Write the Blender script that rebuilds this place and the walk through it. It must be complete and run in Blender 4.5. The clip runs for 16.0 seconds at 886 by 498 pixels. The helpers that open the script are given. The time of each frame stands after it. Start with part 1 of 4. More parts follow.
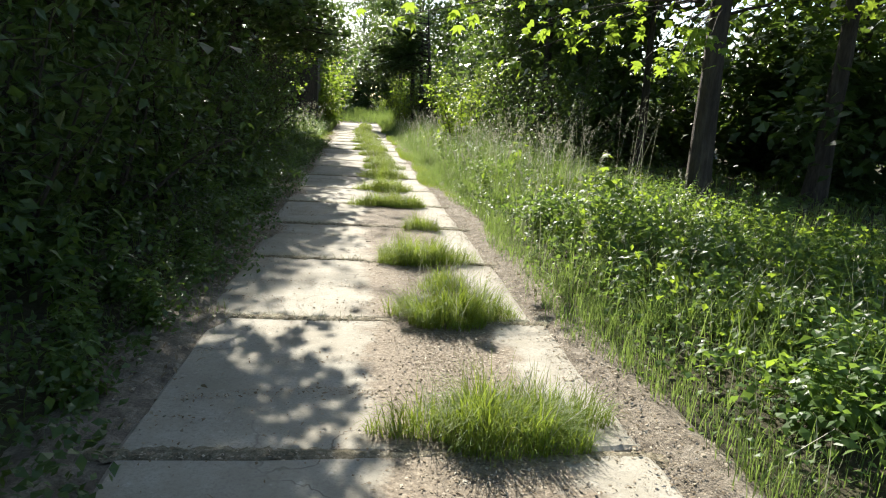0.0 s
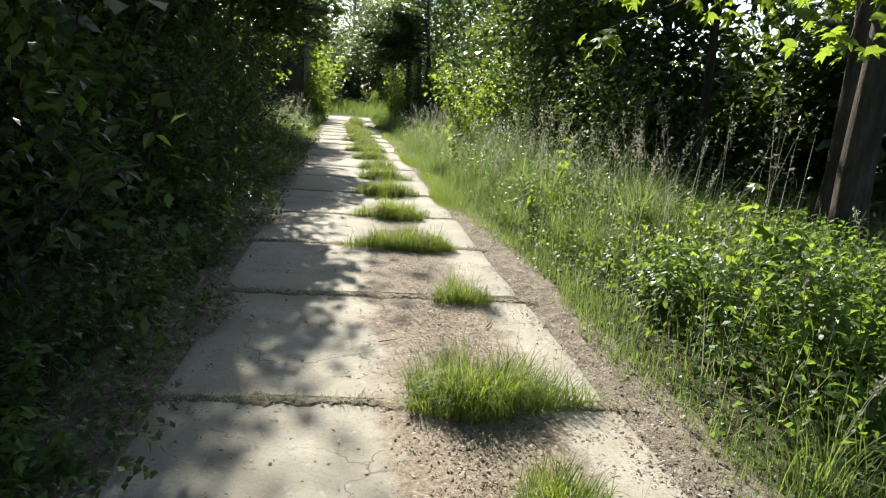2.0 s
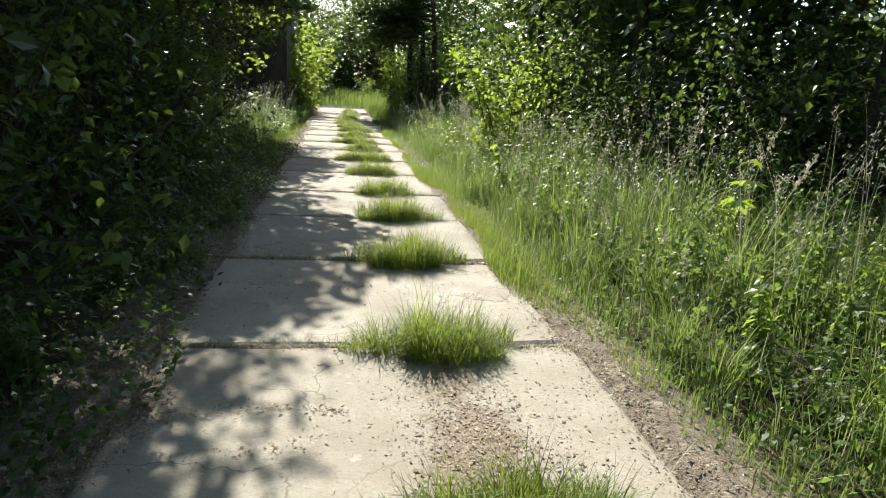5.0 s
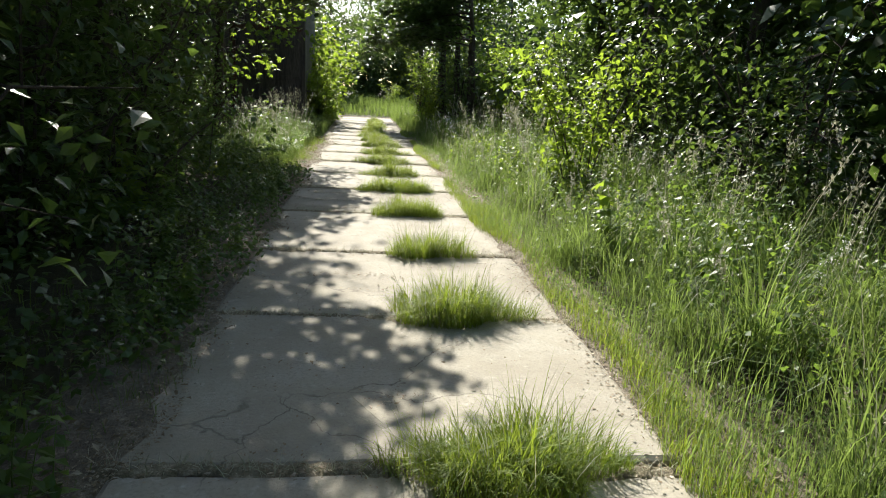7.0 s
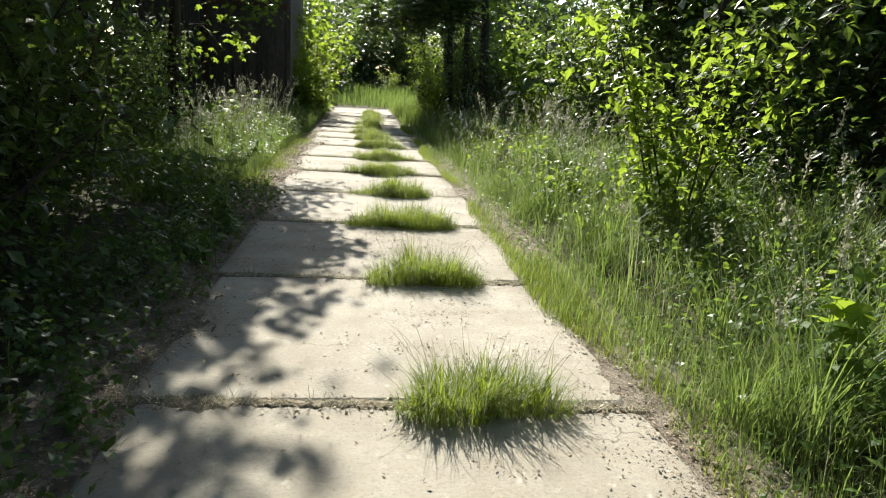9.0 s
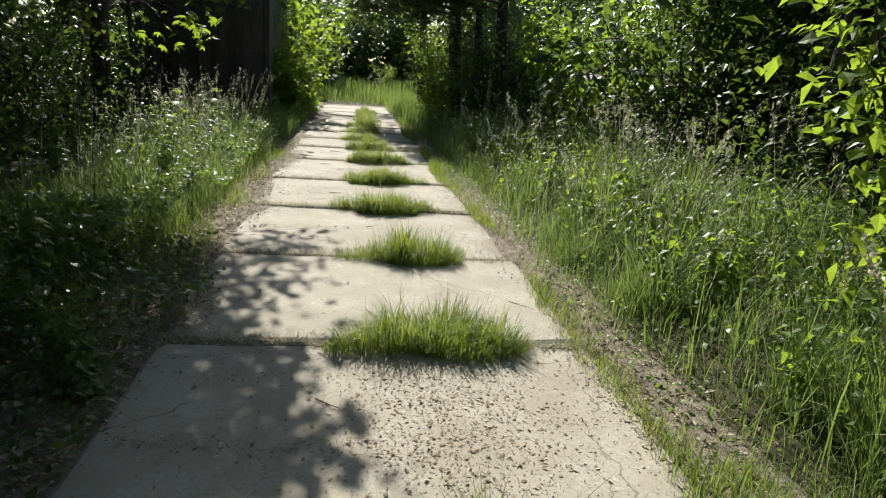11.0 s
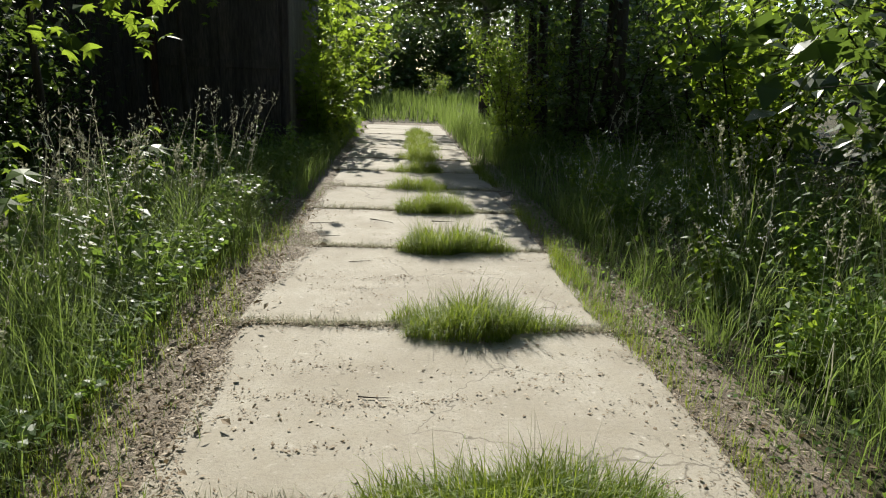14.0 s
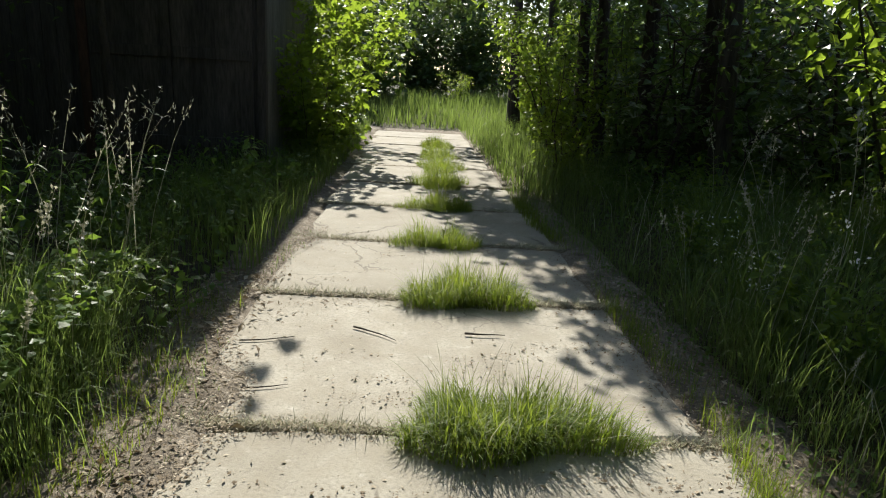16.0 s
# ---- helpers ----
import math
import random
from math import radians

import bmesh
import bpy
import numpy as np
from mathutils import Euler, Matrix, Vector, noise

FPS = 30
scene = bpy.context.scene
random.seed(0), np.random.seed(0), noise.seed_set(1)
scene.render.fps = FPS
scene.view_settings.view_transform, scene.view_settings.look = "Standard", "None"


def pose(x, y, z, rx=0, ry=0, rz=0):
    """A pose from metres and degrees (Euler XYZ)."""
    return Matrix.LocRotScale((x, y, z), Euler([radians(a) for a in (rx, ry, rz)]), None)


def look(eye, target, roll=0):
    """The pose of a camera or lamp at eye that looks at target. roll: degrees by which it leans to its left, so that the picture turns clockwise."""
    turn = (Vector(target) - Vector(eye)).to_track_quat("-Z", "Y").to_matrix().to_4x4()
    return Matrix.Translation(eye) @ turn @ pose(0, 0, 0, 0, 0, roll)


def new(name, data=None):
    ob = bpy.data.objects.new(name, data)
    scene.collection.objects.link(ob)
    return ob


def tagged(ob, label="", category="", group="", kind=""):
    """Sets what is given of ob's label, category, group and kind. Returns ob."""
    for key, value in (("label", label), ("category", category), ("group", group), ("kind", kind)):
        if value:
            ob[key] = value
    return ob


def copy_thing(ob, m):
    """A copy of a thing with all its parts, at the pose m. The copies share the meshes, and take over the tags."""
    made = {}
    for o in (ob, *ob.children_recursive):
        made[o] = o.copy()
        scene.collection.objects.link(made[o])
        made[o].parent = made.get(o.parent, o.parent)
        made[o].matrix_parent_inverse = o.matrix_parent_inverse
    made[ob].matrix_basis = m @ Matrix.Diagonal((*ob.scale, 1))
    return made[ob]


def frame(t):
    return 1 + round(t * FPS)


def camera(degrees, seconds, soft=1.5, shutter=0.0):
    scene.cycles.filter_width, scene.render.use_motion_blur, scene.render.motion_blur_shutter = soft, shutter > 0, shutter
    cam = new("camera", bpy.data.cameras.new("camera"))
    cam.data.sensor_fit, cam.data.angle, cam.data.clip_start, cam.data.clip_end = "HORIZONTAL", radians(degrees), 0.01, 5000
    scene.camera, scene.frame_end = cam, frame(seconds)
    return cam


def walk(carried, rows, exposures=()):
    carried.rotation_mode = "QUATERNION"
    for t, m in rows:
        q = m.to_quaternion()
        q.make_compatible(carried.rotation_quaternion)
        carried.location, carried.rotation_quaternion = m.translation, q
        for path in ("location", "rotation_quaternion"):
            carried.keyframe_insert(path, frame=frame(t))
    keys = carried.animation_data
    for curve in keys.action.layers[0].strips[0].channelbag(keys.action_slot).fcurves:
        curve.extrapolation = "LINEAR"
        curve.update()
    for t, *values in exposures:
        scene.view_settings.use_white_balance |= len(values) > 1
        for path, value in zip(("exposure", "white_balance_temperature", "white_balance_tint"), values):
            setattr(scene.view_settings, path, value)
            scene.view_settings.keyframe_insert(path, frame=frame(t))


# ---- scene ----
cam = camera(68.8, 16.0, soft=1.1)
METRES, EYE, TILT, LEAN, TURN = 25.0, 1.5, 0.0, 0.0, -8.2
ROWS = [
    (0.0, 0.0, 0.0, 0.0, 0.78, -12.54, -3.53),
    (0.5, -0.0059, 0.0298, -0.0003, 0.1, -13.17, -3.64),
    (1.0, -0.0126, 0.0604, -0.0003, 0.83, -13.56, -3.74),
    (1.5, -0.0194, 0.0906, 0.0003, -0.68, -13.94, -3.78),
    (2.0, -0.0224, 0.1227, 0.0002, -0.21, -13.12, -4.27),
    (2.5, -0.0282, 0.1534, -0.0009, -0.42, -13.72, -3.35),
    (3.0, -0.031, 0.1853, -0.0017, 1.26, -15.05, -2.58),
    (3.5, -0.0347, 0.2159, -0.0024, 0.12, -14.47, -3.28),
    (4.0, -0.0381, 0.2457, -0.0019, -1.1, -14.28, -2.94),
    (6.5, -0.0588, 0.3957, -0.0009, 0.22, -13.77, -4.23),
    (7.0, -0.0635, 0.427, -0.0018, 1.24, -13.71, -3.18),
    (7.5, -0.0666, 0.4588, -0.0026, 1.08, -13.61, -3.16),
    (8.0, -0.0706, 0.4903, -0.0031, 1.62, -13.58, -3.05),
    (10.5, -0.0918, 0.6379, -0.002, -0.28, -16.5, -4.58),
    (11.0, -0.0961, 0.6708, -0.0023, 0.34, -15.14, -3.77),
    (11.5, -0.101, 0.7037, -0.0032, 1.94, -14.63, -2.25),
    (12.0, -0.106, 0.7351, -0.0022, 2.28, -14.78, -3.45),
    (12.5, -0.1104, 0.7671, -0.0013, 3.19, -14.87, -3.94),
    (13.0, -0.1167, 0.7983, -0.001, 3.17, -14.67, -5.17),
    (13.5, -0.1208, 0.8316, -0.0018, 3.83, -14.92, -4.06),
    (14.0, -0.1263, 0.8635, -0.0015, 4.23, -14.68, -2.11),
    (14.5, -0.1308, 0.8958, -0.0022, 5.88, -14.22, -3.55),
    (15.0, -0.1352, 0.9267, -0.003, 6.58, -14.13, -3.7),
    (15.5, -0.1395, 0.9567, -0.0029, 5.68, -14.67, -2.79),
    (16.0, -0.1429, 0.9887, -0.0024, 5.65, -14.69, -3.08),
]
walk(cam, [(t, pose(0, 0, EYE, TILT, LEAN, TURN) @ pose(METRES * x, METRES * y, METRES * z, 90 + pitch, roll, yaw)) for t, x, y, z, yaw, pitch, roll in ROWS],
     exposures=[(0.0, 1.6), (1.0, 1.48), (4.0, 1.42), (8.0, 1.5), (10.5, 1.2), (13.0, 0.88), (16.0, 1.05)])

# ---- world, sun ----
SUN_EL, SUN_AZ = radians(38), radians(-7)          # azimuth from +y towards +x
world = bpy.data.worlds.new("sky")
scene.world = world
world.use_nodes = True
wn = world.node_tree
sky = wn.nodes.new("ShaderNodeTexSky")
sky.sky_type, sky.sun_disc = "NISHITA", False
sky.sun_elevation, sky.sun_rotation = SUN_EL, SUN_AZ
wn.links.new(sky.outputs[0], wn.nodes["Background"].inputs[0])
wn.nodes["Background"].inputs[1].default_value = 0.098
sun = new("sun", bpy.data.lights.new("sun", "SUN"))
sun.data.energy, sun.data.angle, sun.data.color = 5.0, radians(0.6), (1.0, 0.95, 0.86)
sun_dir = Vector((math.sin(SUN_AZ) * math.cos(SUN_EL), math.cos(SUN_AZ) * math.cos(SUN_EL), math.sin(SUN_EL)))
sun.matrix_world = look(sun_dir * 60, (0, 0, 0))


# ---- materials ----
def material(name):
    m = bpy.data.materials.new(name)
    m.use_nodes = True
    t = m.node_tree
    t.nodes.clear()
    out = t.nodes.new("ShaderNodeOutputMaterial")
    return m, t, out


def node(t, kind, **values):
    n = t.nodes.new("ShaderNode" + kind)
    for k, v in values.items():
        n.inputs[k].default_value = v
    return n


def noise_at(t, scale, detail=6.0, rough=0.6, vec=None):
    n = node(t, "TexNoise", Scale=scale, Detail=detail, Roughness=rough)
    if vec is not None:
        t.links.new(vec, n.inputs["Vector"])
    return n


def ramp(t, src, stops):
    r = t.nodes.new("ShaderNodeValToRGB")
    while len(r.color_ramp.elements) < len(stops):
        r.color_ramp.elements.new(0.5)
    for e, (p, c) in zip(r.color_ramp.elements, stops):
        e.position, e.color = p, (*c, 1)
    t.links.new(src, r.inputs[0])
    return r.outputs[0]


def mixed(t, fac, a, b):
    m = t.nodes.new("ShaderNodeMix")
    m.data_type = "RGBA"
    for sock, v in ((m.inputs[0], fac), (m.inputs[6], a), (m.inputs[7], b)):
        if isinstance(v, (int, float)):
            sock.default_value = v
        elif isinstance(v, tuple):
            sock.default_value = (*v, 1)
        else:
            t.links.new(v, sock)
    return m.outputs[2]


def bump(t, height, strength, dist):
    b = node(t, "Bump", Strength=strength, Distance=dist)
    t.links.new(height, b.inputs["Height"])
    return b.outputs[0]


def foliage(name, dark, mid, light, through_col, trans=0.45, rough=0.45, patch=0.8, gloss=0.22):
    """Leaf or blade: every island has its own tone, a patchy drift over it, light passes through."""
    m, t, out = material(name)
    geo = t.nodes.new("ShaderNodeNewGeometry")
    col = ramp(t, geo.outputs["Random Per Island"], [(0.0, dark), (0.55, mid), (1.0, light)])
    n = noise_at(t, patch, 3, 0.6, geo.outputs["Position"])
    col = mixed(t, ramp(t, n.outputs[0], [(0.35, (0, 0, 0)), (0.7, (0.6, 0.6, 0.6))]), col, dark)
    bs = node(t, "BsdfPrincipled", Roughness=rough)
    bs.inputs["Specular IOR Level"].default_value = gloss
    t.links.new(col, bs.inputs["Base Color"])
    tr = t.nodes.new("ShaderNodeBsdfTranslucent")
    tc = mixed(t, 0.65, col, through_col)
    t.links.new(tc, tr.inputs[0])
    mx = node(t, "MixShader", Fac=trans)
    t.links.new(bs.outputs[0], mx.inputs[1])
    t.links.new(tr.outputs[0], mx.inputs[2])
    t.links.new(mx.outputs[0], out.inputs[0])
    return m


def surface(name, stops, scale, rough=0.9, fine=40.0, strength=0.4, dist=0.01, stretch=None, second=None):
    m, t, out = material(name)
    co = t.nodes.new("ShaderNodeTexCoord")
    vec = co.outputs["Object"]
    if stretch:
        mp = t.nodes.new("ShaderNodeMapping")
        mp.inputs["Scale"].default_value = stretch
        t.links.new(vec, mp.inputs["Vector"])
        vec = mp.outputs[0]
    n = noise_at(t, scale, 8, 0.65, vec)
    col = ramp(t, n.outputs[0], stops)
    f = noise_at(t, fine, 6, 0.7, vec)
    col = mixed(t, ramp(t, f.outputs[0], [(0.35, (0.55, 0.55, 0.55)), (0.6, (0, 0, 0))]), col, second or tuple(c * 0.5 for c in stops[0][1]))
    bs = node(t, "BsdfPrincipled", Roughness=rough)
    bs.inputs["Specular IOR Level"].default_value = 0.25
    t.links.new(col, bs.inputs["Base Color"])
    t.links.new(bump(t, f.outputs[0], strength, dist), bs.inputs["Normal"])
    t.links.new(bs.outputs[0], out.inputs[0])
    return m


def concrete_material():
    """Weathered slabs: cast tone per slab, stains, grit, and earth trodden over the crown of the older stretch."""
    m, t, out = material("concrete")
    geo = t.nodes.new("ShaderNodeNewGeometry")
    info = t.nodes.new("ShaderNodeObjectInfo")
    vec = geo.outputs["Position"]
    base = ramp(t, info.outputs["Random"], [(0.0, (0.3, 0.282, 0.228)), (1.0, (0.355, 0.335, 0.275))])
    big = noise_at(t, 1.7, 6, 0.62, vec)
    col = mixed(t, ramp(t, big.outputs[0], [(0.4, (0, 0, 0)), (0.66, (0.85, 0.85, 0.85))]), base, (0.215, 0.193, 0.145))
    grit = noise_at(t, 55, 5, 0.75, vec)
    col = mixed(t, ramp(t, grit.outputs[0], [(0.36, (0.7, 0.7, 0.7)), (0.52, (0, 0, 0))]), col, (0.2, 0.18, 0.145))
    pale = noise_at(t, 13, 4, 0.7, vec)
    col = mixed(t, ramp(t, pale.outputs[0], [(0.6, (0, 0, 0)), (0.74, (0.6, 0.6, 0.6))]), col, (0.5, 0.48, 0.42))
    # hairline cracks, wandering, only in some places
    warp = noise_at(t, 2.3, 4, 0.6, vec)
    shift = t.nodes.new("ShaderNodeVectorMath"); shift.operation = "MULTIPLY_ADD"
    shift.inputs[1].default_value = (0.5, 0.5, 0.0)
    t.links.new(warp.outputs["Color"], shift.inputs[0]); t.links.new(vec, shift.inputs[2])
    cell = t.nodes.new("ShaderNodeTexVoronoi"); cell.feature = "DISTANCE_TO_EDGE"; cell.inputs["Scale"].default_value = 1.15
    t.links.new(shift.outputs[0], cell.inputs["Vector"])
    line = ramp(t, cell.outputs["Distance"], [(0.002, (0.8, 0.8, 0.8)), (0.007, (0, 0, 0))])
    where = ramp(t, noise_at(t, 0.7, 2, 0.5, vec).outputs[0], [(0.48, (0, 0, 0)), (0.56, (1, 1, 1))])
    both = t.nodes.new("ShaderNodeMath"); both.operation = "MULTIPLY"
    t.links.new(line, both.inputs[0]); t.links.new(where, both.inputs[1])
    col = mixed(t, both.outputs[0], col, (0.07, 0.06, 0.045))
    # dull film of trodden dust
    film = ramp(t, noise_at(t, 5.5, 5, 0.7, vec).outputs[0], [(0.42, (0, 0, 0)), (0.62, (0.5, 0.5, 0.5))])
    col = mixed(t, film, col, (0.25, 0.225, 0.17))
    sep = t.nodes.new("ShaderNodeSeparateXYZ")
    t.links.new(vec, sep.inputs[0])
    # earth band: centre x 0.52, fading out past y 11
    dx = t.nodes.new("ShaderNodeMath"); dx.operation = "SUBTRACT"; dx.inputs[1].default_value = 0.56
    t.links.new(sep.outputs[0], dx.inputs[0])
    ab = t.nodes.new("ShaderNodeMath"); ab.operation = "ABSOLUTE"; t.links.new(dx.outputs[0], ab.inputs[0])
    wob = noise_at(t, 3.2, 5, 0.6, vec)
    ad = t.nodes.new("ShaderNodeMath"); ad.operation = "MULTIPLY_ADD"; ad.inputs[1].default_value = 0.7
    t.links.new(wob.outputs[0], ad.inputs[0]); t.links.new(ab.outputs[0], ad.inputs[2])
    yr = t.nodes.new("ShaderNodeMapRange")
    yr.inputs["From Min"].default_value, yr.inputs["From Max"].default_value = 8.5, 14.0
    yr.inputs["To Min"].default_value, yr.inputs["To Max"].default_value = 0.0, 0.9
    t.links.new(sep.outputs[1], yr.inputs["Value"])
    ad2 = t.nodes.new("ShaderNodeMath"); t.links.new(ad.outputs[0], ad2.inputs[0]); t.links.new(yr.outputs[0], ad2.inputs[1])
    band = ramp(t, ad2.outputs[0], [(0.74, (0.9, 0.9, 0.9)), (0.86, (0, 0, 0))])
    earth = ramp(t, noise_at(t, 38, 6, 0.75, vec).outputs[0], [(0.35, (0.06, 0.045, 0.03)), (0.5, (0.16, 0.125, 0.085)), (0.66, (0.3, 0.25, 0.18))])
    col = mixed(t, band, col, earth)
    bs = node(t, "BsdfPrincipled", Roughness=0.88)
    bs.inputs["Specular IOR Level"].default_value = 0.3
    t.links.new(col, bs.inputs["Base Color"])
    hsum = t.nodes.new("ShaderNodeMath"); t.links.new(grit.outputs[0], hsum.inputs[0]); t.links.new(big.outputs[0], hsum.inputs[1])
    t.links.new(bump(t, hsum.outputs[0], 0.4, 0.01), bs.inputs["Normal"])
    t.links.new(bs.outputs[0], out.inputs[0])
    return m


CONCRETE = concrete_material()
PETAL = foliage("white_petal", (0.6, 0.6, 0.55), (0.72, 0.72, 0.68), (0.8, 0.8, 0.77), (0.75, 0.75, 0.7), 0.35, 0.6, 2.0)
STONE = surface("grit_stone", [(0.3, (0.16, 0.14, 0.11)), (0.5, (0.3, 0.27, 0.22)), (0.7, (0.45, 0.42, 0.36))], 14, 0.9, 60, 0.3, 0.003)
SOIL = surface("soil", [(0.3, (0.1, 0.082, 0.06)), (0.5, (0.21, 0.178, 0.135)), (0.68, (0.34, 0.3, 0.235))], 9, 0.95, 60, 0.9, 0.02)
EARTH = surface("woodland_earth", [(0.3, (0.03, 0.03, 0.016)), (0.5, (0.065, 0.055, 0.03)), (0.7, (0.06, 0.08, 0.025))], 1.3, 0.95, 30, 0.8, 0.03)
BARK = surface("bark", [(0.3, (0.03, 0.024, 0.019)), (0.5, (0.07, 0.057, 0.045)), (0.72, (0.12, 0.105, 0.085))], 6, 0.92, 26, 1.0, 0.03, (1, 1, 0.22))
PALE_WOOD = surface("weathered_wood", [(0.3, (0.3, 0.27, 0.22)), (0.6, (0.5, 0.47, 0.41))], 8, 0.8, 50, 0.5, 0.004, (1, 1, 0.2))
TUFT = foliage("tuft_grass", (0.05, 0.09, 0.018), (0.105, 0.165, 0.03), (0.22, 0.255, 0.075), (0.42, 0.53, 0.045), 0.43, 0.5, 5.0, 0.2)
VERGE = foliage("verge_grass", (0.05, 0.092, 0.027), (0.095, 0.15, 0.045), (0.19, 0.235, 0.1), (0.27, 0.37, 0.07), 0.48, 0.5, 0.9)
STRAW = foliage("dry_stalk", (0.26, 0.26, 0.17), (0.4, 0.39, 0.28), (0.58, 0.56, 0.46), (0.42, 0.42, 0.28), 0.3, 0.6, 2.0)
HERB = foliage("herb_leaf", (0.037, 0.078, 0.022), (0.07, 0.128, 0.035), (0.12, 0.18, 0.05), (0.25, 0.38, 0.045), 0.45, 0.42, 1.2)
MAPLE = foliage("maple_leaf", (0.05, 0.095, 0.018), (0.08, 0.15, 0.026), (0.125, 0.2, 0.036), (0.37, 0.5, 0.04), 0.55, 0.42, 0.7)
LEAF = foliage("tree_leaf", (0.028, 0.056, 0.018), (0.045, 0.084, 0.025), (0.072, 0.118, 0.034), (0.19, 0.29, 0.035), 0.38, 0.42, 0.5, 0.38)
WILLOW = foliage("pale_leaf", (0.06, 0.095, 0.045), (0.1, 0.145, 0.068), (0.15, 0.19, 0.1), (0.25, 0.33, 0.09), 0.4, 0.5, 0.5)
LITTER = foliage("leaf_litter", (0.12, 0.09, 0.055), (0.26, 0.205, 0.135), (0.5, 0.45, 0.35), (0.3, 0.22, 0.1), 0.15, 0.7, 2.0)


# ---- mesh helpers ----
rng = np.random.default_rng(7)


def mesh_np(name, verts, tris, mats, smooth=False, slots=None):
    me = bpy.data.meshes.new(name)
    v, f = np.asarray(verts, np.float32), np.asarray(tris, np.int32)
    me.vertices.add(len(v)); me.vertices.foreach_set("co", v.ravel())
    me.loops.add(f.size); me.loops.foreach_set("vertex_index", f.ravel())
    me.polygons.add(len(f))
    me.polygons.foreach_set("loop_start", np.arange(0, f.size, 3, dtype=np.int32))
    me.polygons.foreach_set("use_smooth", np.full(len(f), smooth))
    for m in mats if isinstance(mats, (list, tuple)) else [mats]:
        me.materials.append(m)
    if slots is not None:
        me.polygons.foreach_set("material_index", np.asarray(slots, np.int32))
    me.update(calc_edges=True)
    return me


def part(name, me, parent, label=""):
    ob = new(name, me)
    ob.parent = parent
    return tagged(ob, label)


def join(chunks):
    vs, fs, n = [], [], 0
    for v, f in chunks:
        vs.append(v); fs.append(f + n); n += len(v)
    return np.concatenate(vs), np.concatenate(fs)


def stamp(tv, tf, pos, mats3, scale):
    """Copies of a small template: positions (n,3), rotations (n,3,3), scales (n,) or (n,3)."""
    n, k = len(pos), len(tv)
    sc = np.asarray(scale, float)
    sc = sc[:, None, None] if sc.ndim == 1 else sc[:, None, :]
    v = np.einsum("nij,nkj->nki", mats3, tv[None] * sc) + pos[:, None, :]
    f = tf[None] + (np.arange(n) * k)[:, None, None]
    return v.reshape(-1, 3), f.reshape(-1, 3)


def turns(yaw, tilt, roll):
    """Rotation matrices Rz(yaw) Rx(tilt) Ry(roll)."""
    cy, sy, cx, sx, cr, sr = np.cos(yaw), np.sin(yaw), np.cos(tilt), np.sin(tilt), np.cos(roll), np.sin(roll)
    z, o = np.zeros_like(cy), np.ones_like(cy)
    rz = np.stack([np.stack([cy, -sy, z], -1), np.stack([sy, cy, z], -1), np.stack([z, z, o], -1)], -2)
    rx = np.stack([np.stack([o, z, z], -1), np.stack([z, cx, -sx], -1), np.stack([z, sx, cx], -1)], -2)
    ry = np.stack([np.stack([cr, z, sr], -1), np.stack([z, o, z], -1), np.stack([-sr, z, cr], -1)], -2)
    return rz @ rx @ ry


# leaf templates, 1 long along +y, face up
OVATE_V = np.array([[0, 0, 0], [-0.29, 0.42, 0.08], [0.29, 0.42, 0.08], [0, 0.45, 0.0], [0, 1.0, -0.12]])
OVATE_F = np.array([[0, 3, 1], [0, 2, 3], [1, 3, 4], [3, 2, 4]])
DIAMOND_V = np.array([[0, 0, 0], [-0.3, 0.45, 0.06], [0.3, 0.45, 0.06], [0, 1, -0.06]])
DIAMOND_F = np.array([[0, 2, 1], [1, 2, 3]])
MAPLE_V = np.array([[0, 0.38, 0.0], [0, 0, 0], [-0.25, 0.06, -0.03], [-0.52, 0.22, -0.08], [-0.3, 0.36, 0.0], [-0.44, 0.74, -0.1], [-0.16, 0.62, 0.0], [0, 1.0, -0.1],
                    [0.16, 0.62, 0.0], [0.44, 0.74, -0.1], [0.3, 0.36, 0.0], [0.52, 0.22, -0.08], [0.25, 0.06, -0.03]])
MAPLE_F = np.array([[0, i + 1, i] for i in range(1, 12)] + [[0, 1, 12]])
LANCE_V = np.array([[0, 0, 0], [-0.11, 0.35, 0.03], [0.11, 0.35, 0.03], [0, 1, -0.15]])
LANCE_F = DIAMOND_F
DIA, OVA, MAP = (DIAMOND_V, DIAMOND_F), (OVATE_V, OVATE_F), (MAPLE_V, MAPLE_F)


def leaves_at(pos, size, template, droop=0.35, spread=0.6, seed=0):
    r = np.random.default_rng(seed)
    n = len(pos)
    m = turns(r.uniform(0, 2 * np.pi, n), r.normal(-droop, spread, n), r.normal(0, spread, n))
    return stamp(template[0], template[1], pos, m, size * r.uniform(0.6, 1.25, n))


